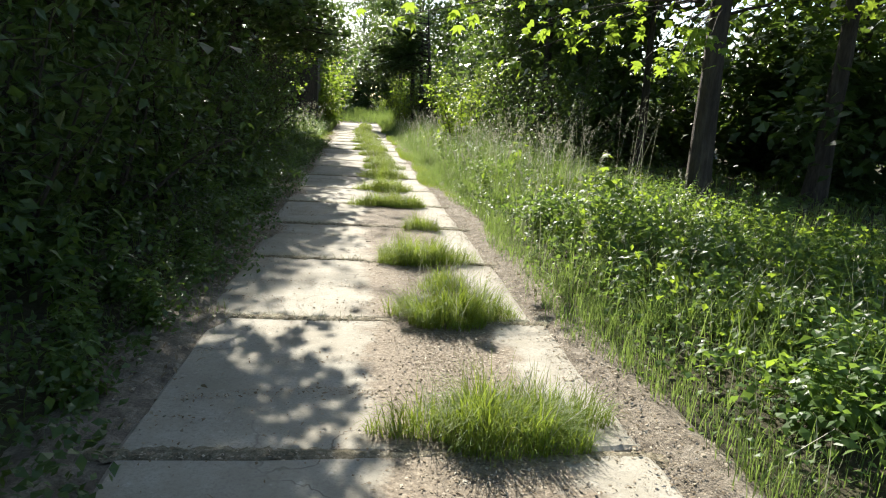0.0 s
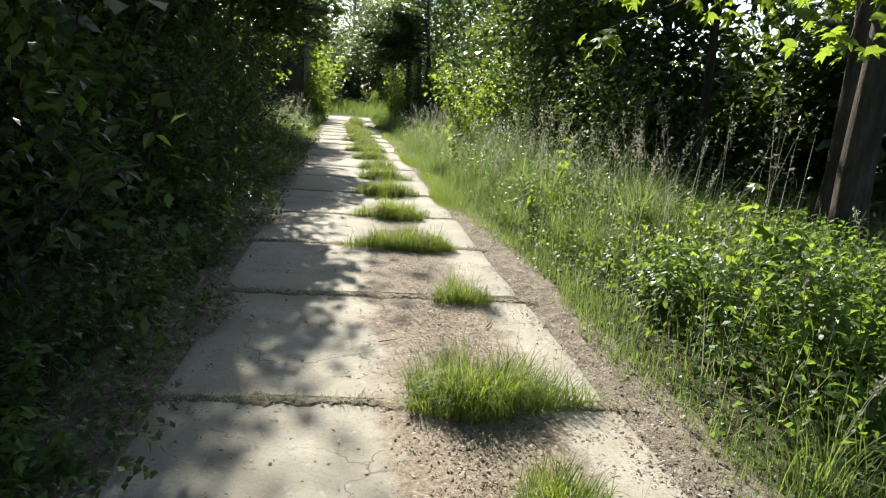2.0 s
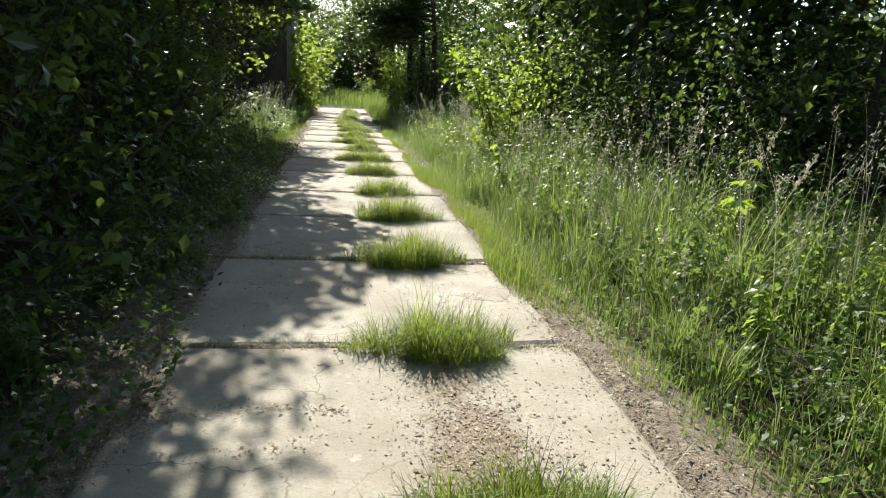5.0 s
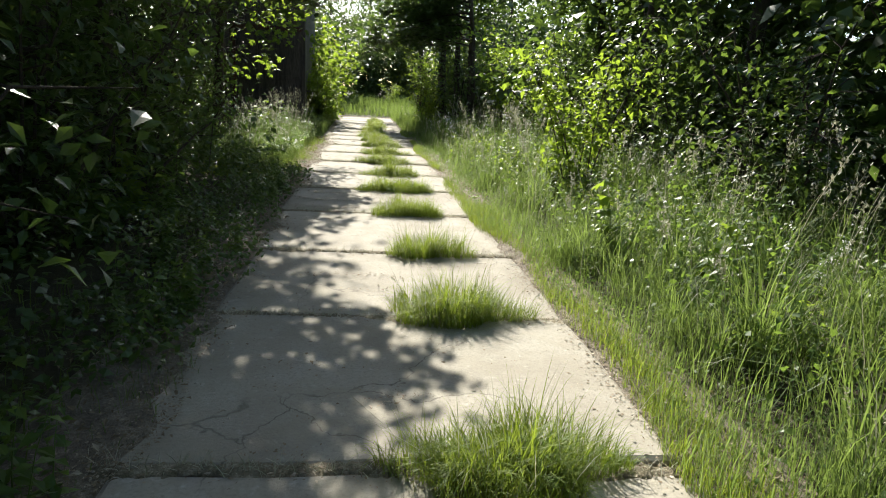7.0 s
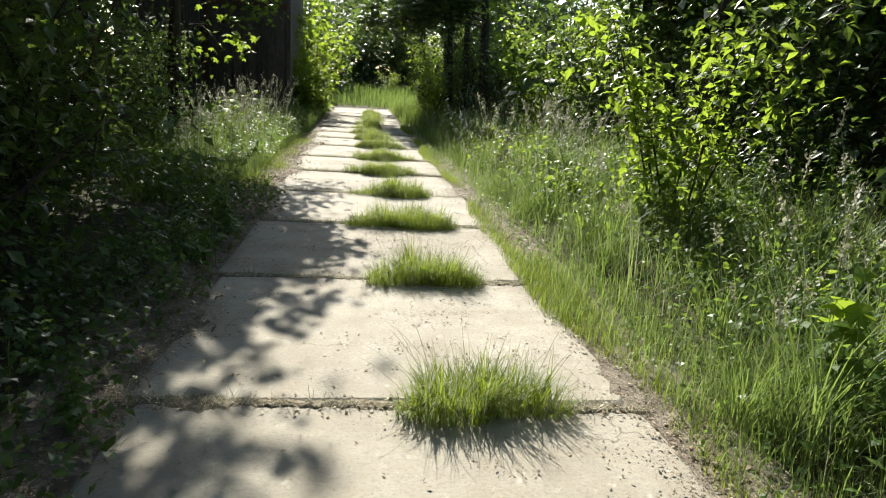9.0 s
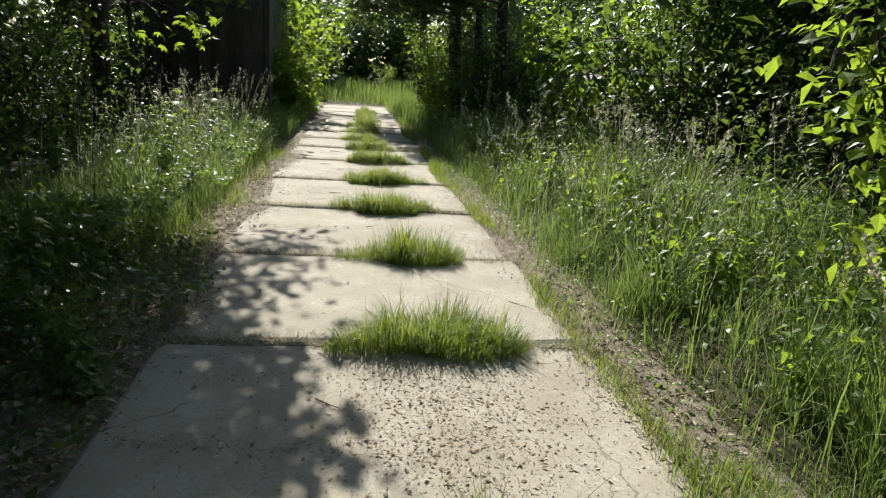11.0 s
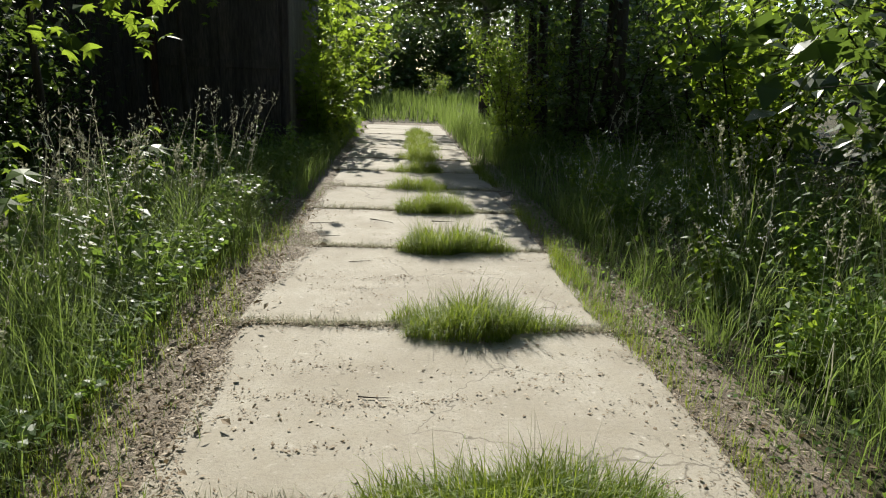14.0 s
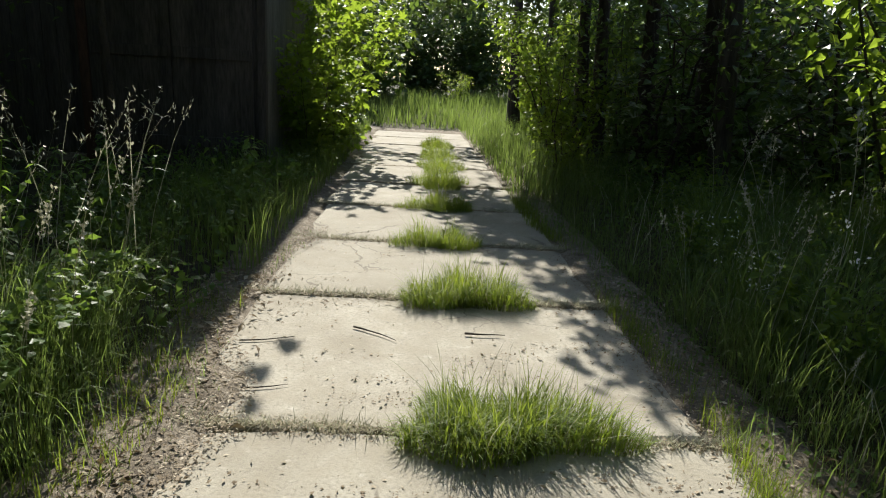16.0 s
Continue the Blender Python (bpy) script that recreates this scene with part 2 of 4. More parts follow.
def tube(points, radii, sides=7):
    """A tapered tube along points."""
    p = np.asarray(points, float)
    d = np.gradient(p, axis=0)
    d /= np.linalg.norm(d, axis=1)[:, None] + 1e-9
    up = np.where(np.abs(d[:, 2:3]) > 0.9, np.array([[1.0, 0, 0]]), np.array([[0, 0, 1.0]]))
    a = np.cross(d, up); a /= np.linalg.norm(a, axis=1)[:, None]
    b = np.cross(d, a)
    th = np.linspace(0, 2 * np.pi, sides, endpoint=False)
    ring = a[:, None] * np.cos(th)[None, :, None] + b[:, None] * np.sin(th)[None, :, None]
    v = (p[:, None] + ring * np.asarray(radii, float)[:, None, None]).reshape(-1, 3)
    f = []
    for i in range(len(p) - 1):
        for j in range(sides):
            k = (j + 1) % sides
            q = (i * sides + j, i * sides + k, (i + 1) * sides + k, (i + 1) * sides + j)
            f += [(q[0], q[1], q[2]), (q[0], q[2], q[3])]
    return v, np.array(f)


def blades(pos, height, width, lean, seed, curl=0.5):
    """Bent, tapering grass blades: base positions (n,3), heights (n,)."""
    r = np.random.default_rng(seed)
    n = len(pos)
    az = r.uniform(0, 2 * np.pi, n)
    d = np.stack([np.cos(az), np.sin(az), np.zeros(n)], 1) if np.isscalar(lean) else lean / (np.linalg.norm(lean, axis=1)[:, None] + 1e-6)
    amount = (lean if np.isscalar(lean) else np.linalg.norm(lean, axis=1)) * r.uniform(0.4, 1.5, n)
    side = np.cross(d, [0, 0, 1.0])
    face = r.uniform(-1.2, 1.2, n)[:, None]
    side = side * np.cos(face) + d * np.sin(face)
    out = []
    for s, w in ((0.0, 0.8), (0.4, 1.0), (0.75, 0.7), (1.0, 0.0)):
        off = amount * (s * 0.5 + curl * s * s) * height
        z = height * (s - 0.28 * curl * amount * s * s * s)
        c = pos + d * off[:, None] + np.stack([0 * z, 0 * z, z], 1)
        if w:
            hw = (width * w * 0.5)[:, None] if not np.isscalar(width) else width * w * 0.5
            out += [c - side * hw, c + side * hw]
        else:
            out.append(c)
    v = np.stack(out, 1).reshape(-1, 3)
    t = np.array([[0, 1, 3], [0, 3, 2], [2, 3, 5], [2, 5, 4], [4, 5, 6]])
    f = (t[None] + (np.arange(n) * 7)[:, None, None]).reshape(-1, 3)
    return v, f


def arching(pos, length, width, az, bend, segs=5):
    """Long blades that rise and bow over to one side."""
    n = len(pos)
    d = np.stack([np.cos(az), np.sin(az), np.zeros(n)], 1)
    side = np.stack([-np.sin(az), np.cos(az), np.zeros(n)], 1)
    c, rows = pos.copy(), []
    for i in range(segs + 1):
        s = i / segs
        w = width * (0.7 + 0.6 * s if s < 0.4 else 0.94 * (1 - s) / 0.6)
        rows += [c - side * w[:, None] / 2, c + side * w[:, None] / 2] if i < segs else [c]
        th = 0.12 + bend * s ** 1.4
        c = c + (d * np.sin(th)[:, None] + np.array([0, 0, 1.0]) * np.cos(th)[:, None]) * (length / segs)[:, None]
    v = np.stack(rows, 1).reshape(-1, 3)
    t = []
    for i in range(segs - 1):
        a = 2 * i
        t += [[a, a + 1, a + 3], [a, a + 3, a + 2]]
    a = 2 * (segs - 1)
    t.append([a, a + 1, a + 2])
    k = 2 * segs + 1
    return v, (np.array(t)[None] + (np.arange(n) * k)[:, None, None]).reshape(-1, 3)


# ---- ground ----
PATH_L, PATH_R = -0.98, 1.34
JOINTS = (-2.7, -0.95, 0.8, 2.55, 4.35, 6.11, 7.88, 9.57, 11.18, 13.05, 14.8, 16.52, 18.41, 20.22, 21.9, 23.76, 25.52, 27.4, 29.12, 30.66, 32.3, 34.0, 35.8, 37.6, 39.4, 41.2, 43.0)
SKEW = -0.045          # joints run a little askew of the path


def ground_z(x, y):
    """Ground height: level under the path, low banks beside it, gentle unevenness."""
    x, y = np.asarray(x, float), np.asarray(y, float)
    away = np.maximum(np.maximum(PATH_L - 0.1 - x, x - PATH_R - 0.25), 0)
    bank = 0.16 * (1 - np.exp(-away * 0.9))
    far = np.clip((y - 44) / 8, 0, 1)
    wob = 0.035 * np.sin(x * 1.7 + 0.6 * y) * np.sin(y * 0.9 + 1.3) + 0.02 * np.sin(3.1 * x + 1.0) * np.sin(2.3 * y)
    return -0.035 + bank + wob * np.clip(away * 2, 0, 1) + 0.35 * far * np.exp(-((x - 2) / 14) ** 2)


def ground():
    xs = np.concatenate([[-2500, -600, -160, -70, -40], np.arange(-28, -5, 1.0), np.arange(-5, 6, 0.22), np.arange(6, 30, 1.0), [40, 70, 160, 600, 2500]])
    ys = np.concatenate([[-2500, -600, -160, -60, -30, -18, -10, -6], np.arange(-4, 46, 0.3), np.arange(46, 70, 1.0), [80, 100, 160, 600, 2500]])
    gx, gy = np.meshgrid(xs, ys)
    gz = ground_z(gx, gy)
    v = np.stack([gx, gy, gz], -1).reshape(-1, 3)
    nx, ny = len(xs), len(ys)
    i = (np.arange(ny - 1)[:, None] * nx + np.arange(nx - 1)[None]).ravel()
    f = np.concatenate([np.stack([i, i + 1, i + nx + 1], 1), np.stack([i, i + nx + 1, i + nx], 1)])
    return tagged(new("ground", mesh_np("ground", v, f, EARTH, True)), "dark woodland earth with moss and leaf litter", "ground", kind="structure")


ground()


def path():
    xs, ys = np.arange(-1.55, 1.9, 0.06), np.arange(-4, 46, 0.12)
    gx, gy = np.meshgrid(xs, ys)
    r = np.random.default_rng(3)
    edge = np.minimum(gx - xs[0], xs[-1] - gx)
    gz = -0.022 + r.normal(0, 0.005, gx.shape) - 0.06 * np.clip(1 - edge / 0.2, 0, 1)
    left = -0.91 + 0.1 * np.sin(gy * 1.9) + 0.06 * np.sin(gy * 4.3 + 1) + 0.05 * np.sin(gy * 9.1) + 0.16 * np.exp(-((gy - 27.4) / 0.6) ** 2)
    right = 1.33 + 0.05 * np.sin(gy * 2.4 + 2) + 0.03 * np.sin(gy * 6.7)
    over = np.clip((left - gx) / 0.16, 0, 1) + np.clip((gx - right) / 0.16, 0, 1)
    gz += 0.04 * np.clip(over, 0, 1)
    v = np.stack([gx, gy, gz], -1).reshape(-1, 3)
    nx, ny = len(xs), len(ys)
    i = (np.arange(ny - 1)[:, None] * nx + np.arange(nx - 1)[None]).ravel()
    f = np.concatenate([np.stack([i, i + 1, i + nx + 1], 1), np.stack([i, i + nx + 1, i + nx], 1)])
    return tagged(new("path", mesh_np("path", v, f, SOIL, True)), "trodden earth bed under the concrete slab path", "path", kind="structure")


bed = path()


# ---- grass tufts in the joints ----
def tuft(x, y, w, d, h, n, wisps, seed):
    """A cushion of arching grass, wide across the path, with some dry stalks above it."""
    n = int(n * 2.1)
    r = np.random.default_rng(seed)
    a, q = r.uniform(0, 2 * np.pi, n), np.sqrt(r.uniform(0, 1, n))
    ripple = 1 + 0.22 * np.sin(3 * a + seed) + 0.12 * np.sin(5 * a + 2 * seed)
    lx, ly = np.cos(a) * q * w * 0.57 * ripple, np.sin(a) * q * d * 0.5 * ripple
    pos = np.stack([lx, ly, np.full(n, -0.02)], 1)
    hh = h * (1.2 - 0.72 * q ** 2) * r.uniform(0.45, 1.25, n)
    hh = hh * (1.05 + 0.2 * np.sin(lx * 9 + seed) * np.sin(ly * 11 + 2 * seed) + 0.13 * np.sin(lx * 21 + 3 * seed))
    lean = np.stack([np.cos(a) * (0.2 + 0.5 * q), np.sin(a) * (0.2 + 0.5 * q), np.zeros(n)], 1) + np.concatenate([r.normal(0, 0.6, (n, 2)), np.zeros((n, 1))], 1)
    az = np.arctan2(lean[:, 1], lean[:, 0])
    ob = new("grass_tuft", mesh_np("grass_tuft", *arching(pos, hh * 1.25, r.uniform(0.003, 0.0062, n), az, np.where(r.uniform(0, 1, n) < 0.78, r.uniform(1.5, 3.9, n), r.uniform(0.4, 1.5, n)), 5), TUFT))
    ob.location = (x, y, 0)
    if wisps:
        k = r.integers(0, n, wisps)
        part("stalk", mesh_np("stalk", *blades(pos[k] * [0.8, 0.8, 1], h * r.uniform(1.2, 1.9, wisps), np.full(wisps, 0.003), lean[k] * 0.5, seed + 1), STRAW), ob, "thin dry grass stalks")["kind"] = "stuff"
    return tagged(ob, "low cushion of green grass growing in the slab joint", "grass tuft", "grass tufts along the path")


# x, y, width, depth, height, blades, stalks
TUFTS = [
    (0.74, 2.72, 0.9, 0.42, 0.25, 1500, 30), (0.72, 4.38, 0.72, 0.45, 0.28, 1300, 40), (0.66, 6.1, 0.78, 0.4, 0.25, 1200, 16), (0.75, 5.2, 0.35, 0.3, 0.18, 350, 10),
    (0.84, 7.82, 0.4, 0.28, 0.18, 420, 26), (0.56, 9.5, 0.92, 0.36, 0.22, 1400, 14), (0.55, 11.12, 0.78, 0.4, 0.23, 1200, 10), (0.56, 12.98, 0.76, 0.4, 0.25, 1300, 40),
    (0.6, 14.8, 0.76, 0.38, 0.25, 1300, 30), (0.58, 16.5, 0.66, 0.36, 0.23, 800, 80), (0.53, 18.4, 0.74, 0.38, 0.22, 1100, 25),
    (0.52, 20.2, 0.9, 0.4, 0.22, 1500, 30), (0.53, 21.86, 0.8, 0.38, 0.22, 1300, 20), (0.43, 23.72, 0.84, 0.38, 0.2, 1500, 35), (0.44, 25.48, 0.86, 0.38, 0.2, 1500, 40),
    (0.44, 27.38, 0.84, 0.4, 0.22, 1600, 60), (0.4, 29.1, 0.76, 0.38, 0.22, 1200, 30), (0.28, 30.62, 0.68, 0.36, 0.2, 800, 20), (0.36, 32.28, 0.72, 0.42, 0.2, 800, 10),
    (0.42, 34.0, 0.66, 0.8, 0.22, 900, 8), (0.5, 35.6, 0.62, 1.2, 0.22, 900, 8), (0.5, 37.4, 0.62, 1.4, 0.2, 900, 6), (0.55, 39.4, 0.6, 1.6, 0.2, 900, 6),
]
for i, row in enumerate(TUFTS):
    tuft(*row, seed=100 + i)


# ---- verge grass and herbs ----
def scattered(n, x0, x1, y0, y1, seed, keep=None):
    r = np.random.default_rng(seed)
    x, y = r.uniform(x0, x1, n), r.uniform(y0, y1, n)
    if keep is not None:
        k = r.uniform(0, 1, n) < keep(x, y)
        x, y = x[k], y[k]
    z = np.where((x > -1.5) & (x < 1.85) & (y < 46), np.maximum(ground_z(x, y), 0.0), ground_z(x, y))
    return np.stack([x, y, z - 0.01], 1)


def patchy(x, y, s=1.0, seed=0.0):
    return 0.5 + 0.5 * np.sin(x * 2.1 * s + seed) * np.sin(y * 1.7 * s + 2 * seed) + 0.25 * np.sin(x * 5.3 * s + y * 3.9 * s)


def meadow(label, x0, x1, y0, y1, n, h, width, seed, mat=None, keep=None, lean=0.5, ramped=None):
    p = scattered(n, x0, x1, y0, y1, seed, keep)
    r = np.random.default_rng(seed + 1)
    hh = h * r.uniform(0.4, 1.25, len(p)) * (0.65 + 0.6 * np.clip(patchy(p[:, 0], p[:, 1], 0.8, seed), 0, 1))
    n = len(p)
    if ramped is not None:
        hh = hh * ramped(p[:, 0], p[:, 1])
    v, f = arching(p, hh * 1.15, width * r.uniform(0.6, 1.4, n), r.uniform(0, 6.28, n), lean * r.uniform(0.2, 3.4, n), 3)
    return tagged(new("verge_grass", mesh_np("verge_grass", v, f, mat or VERGE)), label, "grass", kind="stuff")


def right_edge(y):
    return 1.5 + 0.09 * np.sin(y * 0.9) + 0.06 * np.sin(y * 2.3 + 1) - 0.2 * np.clip((y - 11) / 2, 0, 1)


meadow("short green grass along the edge of the slabs", 1.25, 2.2, 1.5, 34, 46000, 0.17, 0.005, 11, keep=lambda x, y: np.clip((x - right_edge(y)) * 7, 0, 1) * np.clip((2.1 - x) * 4, 0, 1) * np.clip(patchy(x, y, 1.5, 1) + 0.35, 0, 1) * np.where(y > 19, 0.4, 1.0), lean=0.8)
meadow("low grass creeping over the slab edge", 1.24, 1.7, 10.5, 33, 58000, 0.11, 0.0035, 15, TUFT, keep=lambda x, y: np.clip((x - right_edge(y)) * 10 + 0.1, 0, 1) * np.clip(patchy(x, y, 2.0, 2) + 0.6, 0, 1) * np.clip((np.where(y > 19, 1.5, 1.68) - x) * 7, 0, 1), lean=1.1)
meadow("low grass and moss creeping over the shaded slab edge", -1.45, -0.75, 4, 31, 13000, 0.09, 0.004, 16, keep=lambda x, y: np.clip((-0.9 + 0.12 * np.sin(y * 1.9) - x) * 6, 0, 1) * np.clip(patchy(x, y, 1.6, 4) + 0.1, 0, 1), lean=0.9)
meadow("sunlit verge grass with bent tips", 1.7, 5.0, 2, 34, 26000, 0.5, 0.0055, 21, keep=lambda x, y: np.clip((x - right_edge(y) - 0.02) * 2.5, 0, 1), lean=1.1, ramped=lambda x, y: np.clip(0.25 + (x - right_edge(y)) * 0.95, 0.25, 1.1))
meadow("dry yellowed grass among the green", 1.75, 4.2, 2, 32, 1500, 0.6, 0.005, 25, STRAW, lean=1.2)
meadow("thin grass creeping in from the wood side", -2.6, -0.95, 0, 34, 6000, 0.2, 0.006, 31, keep=lambda x, y: np.clip((-1.0 - x) * 3, 0, 1) * np.clip(patchy(x, y, 1, 3), 0, 1))
meadow("tall sunlit grass on the wood side verge", -2.7, -1.15, 21.5, 28.0, 15000, 0.42, 0.005, 41, VERGE, keep=lambda x, y: np.clip((-1.2 - x) * 2.5, 0, 1) * np.clip((y - 21.5), 0, 1), lean=1.2)
meadow("low tangled grass over the earth on the wood side", -2.4, -0.98, 20.5, 29, 22000, 0.15, 0.004, 43, TUFT, keep=lambda x, y: np.clip((-1.02 + 0.14 * np.sin(y * 3.5) + 0.2 * np.exp(-((y - 27.4) / 0.6) ** 2) - x) * 4, 0, 1) * np.clip(patchy(x, y, 1.4, 6) + 0.3, 0, 1), lean=1.3)
meadow("sunlit grass beside the path's far end", -2.6, -1.1, 29.5, 43, 8000, 0.4, 0.009, 51, keep=lambda x, y: np.where((y > 33.8) & (y < 38.8) & (x < -1.93), 0.0, 1.0))
meadow("bright grass bank in the clearing", -2, 9, 44.5, 58, 11000, 0.55, 0.022, 61)
meadow("grass beside the path's far end", 1.4, 6, 33, 46, 12000, 0.5, 0.012, 71)
meadow("dark grass under the wood's edge", 4.6, 11, 3, 16, 3500, 0.3, 0.012, 75)


def tussock(seed, n, length, label):
    r = np.random.default_rng(seed)
    pos = np.concatenate([r.normal(0, 0.11, (n, 2)), np.full((n, 1), -0.02)], 1)
    az = np.arctan2(pos[:, 1], pos[:, 0]) + r.normal(0, 0.7, n)
    v, f = arching(pos, length * r.uniform(0.45, 1.1, n), r.uniform(0.004, 0.01, n), az, r.uniform(0.9, 3.0, n))
    ob = new("grass_tussock", mesh_np("grass_tussock", v, f, VERGE))
    for k in range(1 + seed % 2):
        a, h = r.uniform(0, 6.28), length * r.uniform(0.95, 1.35)
        s = np.linspace(0, 1, 5)
        pts = np.stack([np.cos(a) * 0.25 * h * s ** 2, np.sin(a) * 0.25 * h * s ** 2, h * s - 0.02], 1)
        u = r.uniform(0.78, 1, 26)
        q = np.stack([np.interp(u, s, pts[:, j]) for j in range(3)], 1) + r.normal(0, 0.011, (26, 3))
        part("flowering_stalk", mesh_np("flowering_stalk", *join([tube(pts, np.full(5, 0.0022), 3), leaves_at(q, 0.032, DIA, -0.9, 0.5, seed + k)]), STRAW), ob, "thin stalk with a feathery pale seed head")
    return tagged(ob, label, "grass tussock", "grass tussocks of the verge")


def stalk_patch(label, x0, x1, y0, y1, n, h, seed, keep=None):
    """Tall flowering grass: thin stalks with feathery heads."""
    p = scattered(n, x0, x1, y0, y1, seed, keep)
    r = np.random.default_rng(seed)
    hh = h * r.uniform(0.7, 1.2, len(p))
    az = r.normal(0.4, 1.3, len(p))
    lean = np.stack([np.cos(az), np.sin(az), 0 * az], 1) * r.uniform(0.05, 0.5, len(p))[:, None]
    v, f = blades(p, hh, np.full(len(p), 0.004), lean, seed)
    tips = v.reshape(-1, 7, 3)
    top, below = tips[:, 6], tips[:, 4]
    k = 12
    s = r.uniform(0, 1, (len(p), k, 1))
    q = (top[:, None] * (1 - s) + (below * 0.6 + top * 0.4)[:, None] * s + r.normal(0, 0.012, (len(p), k, 3))).reshape(-1, 3)
    heads = leaves_at(q, 0.035, (LANCE_V, LANCE_F), -0.9, 0.5, seed)
    v, f = join([(v, f), heads])
    return tagged(new("grass_stalks", mesh_np("grass_stalks", v, f, STRAW)), label, "grass", kind="stuff")


stalk_patch("tall dry grass stalks with feathery seed heads", 2.3, 4.2, 8.2, 12.5, 95, 1.45, 81)
stalk_patch("tall grass stalks with drooping seed heads", 2.2, 3.6, 12.5, 17, 90, 1.1, 82)
stalk_patch("tall flowering grass in the verge", 1.9, 3.4, 20, 29, 100, 1.15, 83)
stalk_patch("flowering grass among the wood side plants", -2.7, -1.6, 22, 29.5, 90, 1.15, 84)


def herb(kind, h, pairs, size, stems, seed, template, mat, label):
    """A leafy plant: a few stems with opposite leaves that grow smaller upwards."""
    r = np.random.default_rng(seed)
    root = new(kind)
    st, pos, yaw, sz = [], [], [], []
    for _ in range(stems):
        az, ln = r.uniform(0, 6.28), r.uniform(0.05, 0.4)
        base = np.array([r.normal(0, 0.06), r.normal(0, 0.06), -0.02])
        hh = h * r.uniform(0.65, 1.1)
        s = np.linspace(0, 1, 4)
        pts = base + np.stack([np.cos(az) * ln * s ** 2 * hh, np.sin(az) * ln * s ** 2 * hh, hh * s], 1)
        st.append(tube(pts, 0.005 * (1.1 - 0.8 * s), 3))
        for i in range(pairs):
            u = 0.18 + 0.82 * i / (pairs - 1)
            p = np.array([np.interp(u, s, pts[:, j]) for j in range(3)])
            y0 = i * 1.571 + r.normal(0, 0.3)
            for k in (0, 3.1416):
                pos.append(p); yaw.append(y0 + k); sz.append(size * (1.1 - 0.55 * u) * r.uniform(0.75, 1.25))
    n = len(pos)
    m = turns(np.array(yaw), r.normal(-0.25, 0.35, n), r.normal(0, 0.3, n))
    part("stem", mesh_np("stem", *join(st), HERB), root)["kind"] = "stuff"
    part("foliage", mesh_np("foliage", *stamp(template[0], template[1], np.array(pos), m, np.array(sz)), mat), root)
    return tagged(root, label, kind.replace("_", " "), "wild plants of the verge")


def place_copies(protos, spots, zoom=(0.75, 1.3), seed=5):
    r = np.random.default_rng(seed)
    used = set()
    for x, y in spots:
        i = int(r.integers(0, len(protos)))
        s = float(r.uniform(*zoom))
        m = pose(x, y, float(ground_z(x, y)), float(r.normal(0, 4)), float(r.normal(0, 4)), float(r.uniform(0, 360)))
        ob = protos[i]
        if i in used:
            ob = copy_thing(ob, m)
        used.add(i)
        ob.matrix_basis = m @ Matrix.Scale(s, 4)


NETTLES = [herb("nettle", 0.62, 9, 0.13, 4, 200 + i, (OVATE_V, OVATE_F), HERB, "leafy green nettle in the sunlit verge") for i in range(4)]
BRAMBLES = [herb("bramble", 0.5, 8, 0.11, 6, 210 + i, (OVATE_V, OVATE_F), MAPLE, "low bramble with bright yellow-green leaves") for i in range(3)]
HERBS = [herb("tall_herb", 0.95, 12, 0.1, 3, 220 + i, (LANCE_V * [1.6, 1, 1], LANCE_F), HERB, "tall narrow-leaved herb among the grass") for i in range(3)]
place_copies(NETTLES, scattered(230, 2.0, 5.4, 2.5, 8.6, 301, lambda x, y: np.clip((x - 1.9) * 1.5, 0, 1))[:, :2], (0.6, 1.1), 1)
place_copies(BRAMBLES, scattered(150, 1.9, 5.2, 2.5, 20, 302, lambda x, y: np.clip((x - 2.0) * 1.5, 0, 1))[:, :2], (0.6, 1.15), 2)
place_copies(HERBS, scattered(170, 2.1, 5, 10, 31, 303)[:, :2], (0.7, 1.15), 3)
place_copies(NETTLES, scattered(90, -3.2, -1.5, 0, 32, 304)[:, :2], (0.7, 1.3), 4)
place_copies(NETTLES, scattered(60, -1.6, -1.05, 2, 20.5, 307)[:, :2], (0.4, 0.85), 13)
place_copies(HERBS, scattered(50, -2.9, -1.5, 21, 30, 305)[:, :2], (0.7, 1.1), 5)
place_copies(BRAMBLES, scattered(60, 2.0, 3.6, 19, 33, 306)[:, :2], (0.8, 1.4), 6)


def white_flower(seed):
    """A thin branching stem with loose heads of small white blossoms."""
    r = np.random.default_rng(seed)
    root = new("white_flower")
    stems, dots = [], []
    for k in range(4):
        a, h = r.uniform(0, 6.28), r.uniform(0.55, 0.95)
        s = np.linspace(0, 1, 5)
        pts = np.stack([np.cos(a) * 0.3 * h * s ** 1.6, np.sin(a) * 0.3 * h * s ** 1.6, h * s - 0.02], 1)
        stems.append(tube(pts, np.linspace(0.004, 0.0015, 5), 3))
        for u in (0.72, 0.86, 1.0):
            c = np.array([np.interp(u, s, pts[:, j]) for j in range(3)])
            dots.append(c + r.normal(0, 0.018, (9, 3)))
    part("stem", mesh_np("stem", *join(stems), HERB), root)["kind"] = "stuff"
    part("blossom", mesh_np("blossom", *leaves_at(np.concatenate(dots), 0.016, OVA, 0, 0.8, seed), PETAL), root, "small white blossoms")["kind"] = "stuff"
    return tagged(root, "tall thin weed with small white blossoms", "flower", "white flowers of the verge")


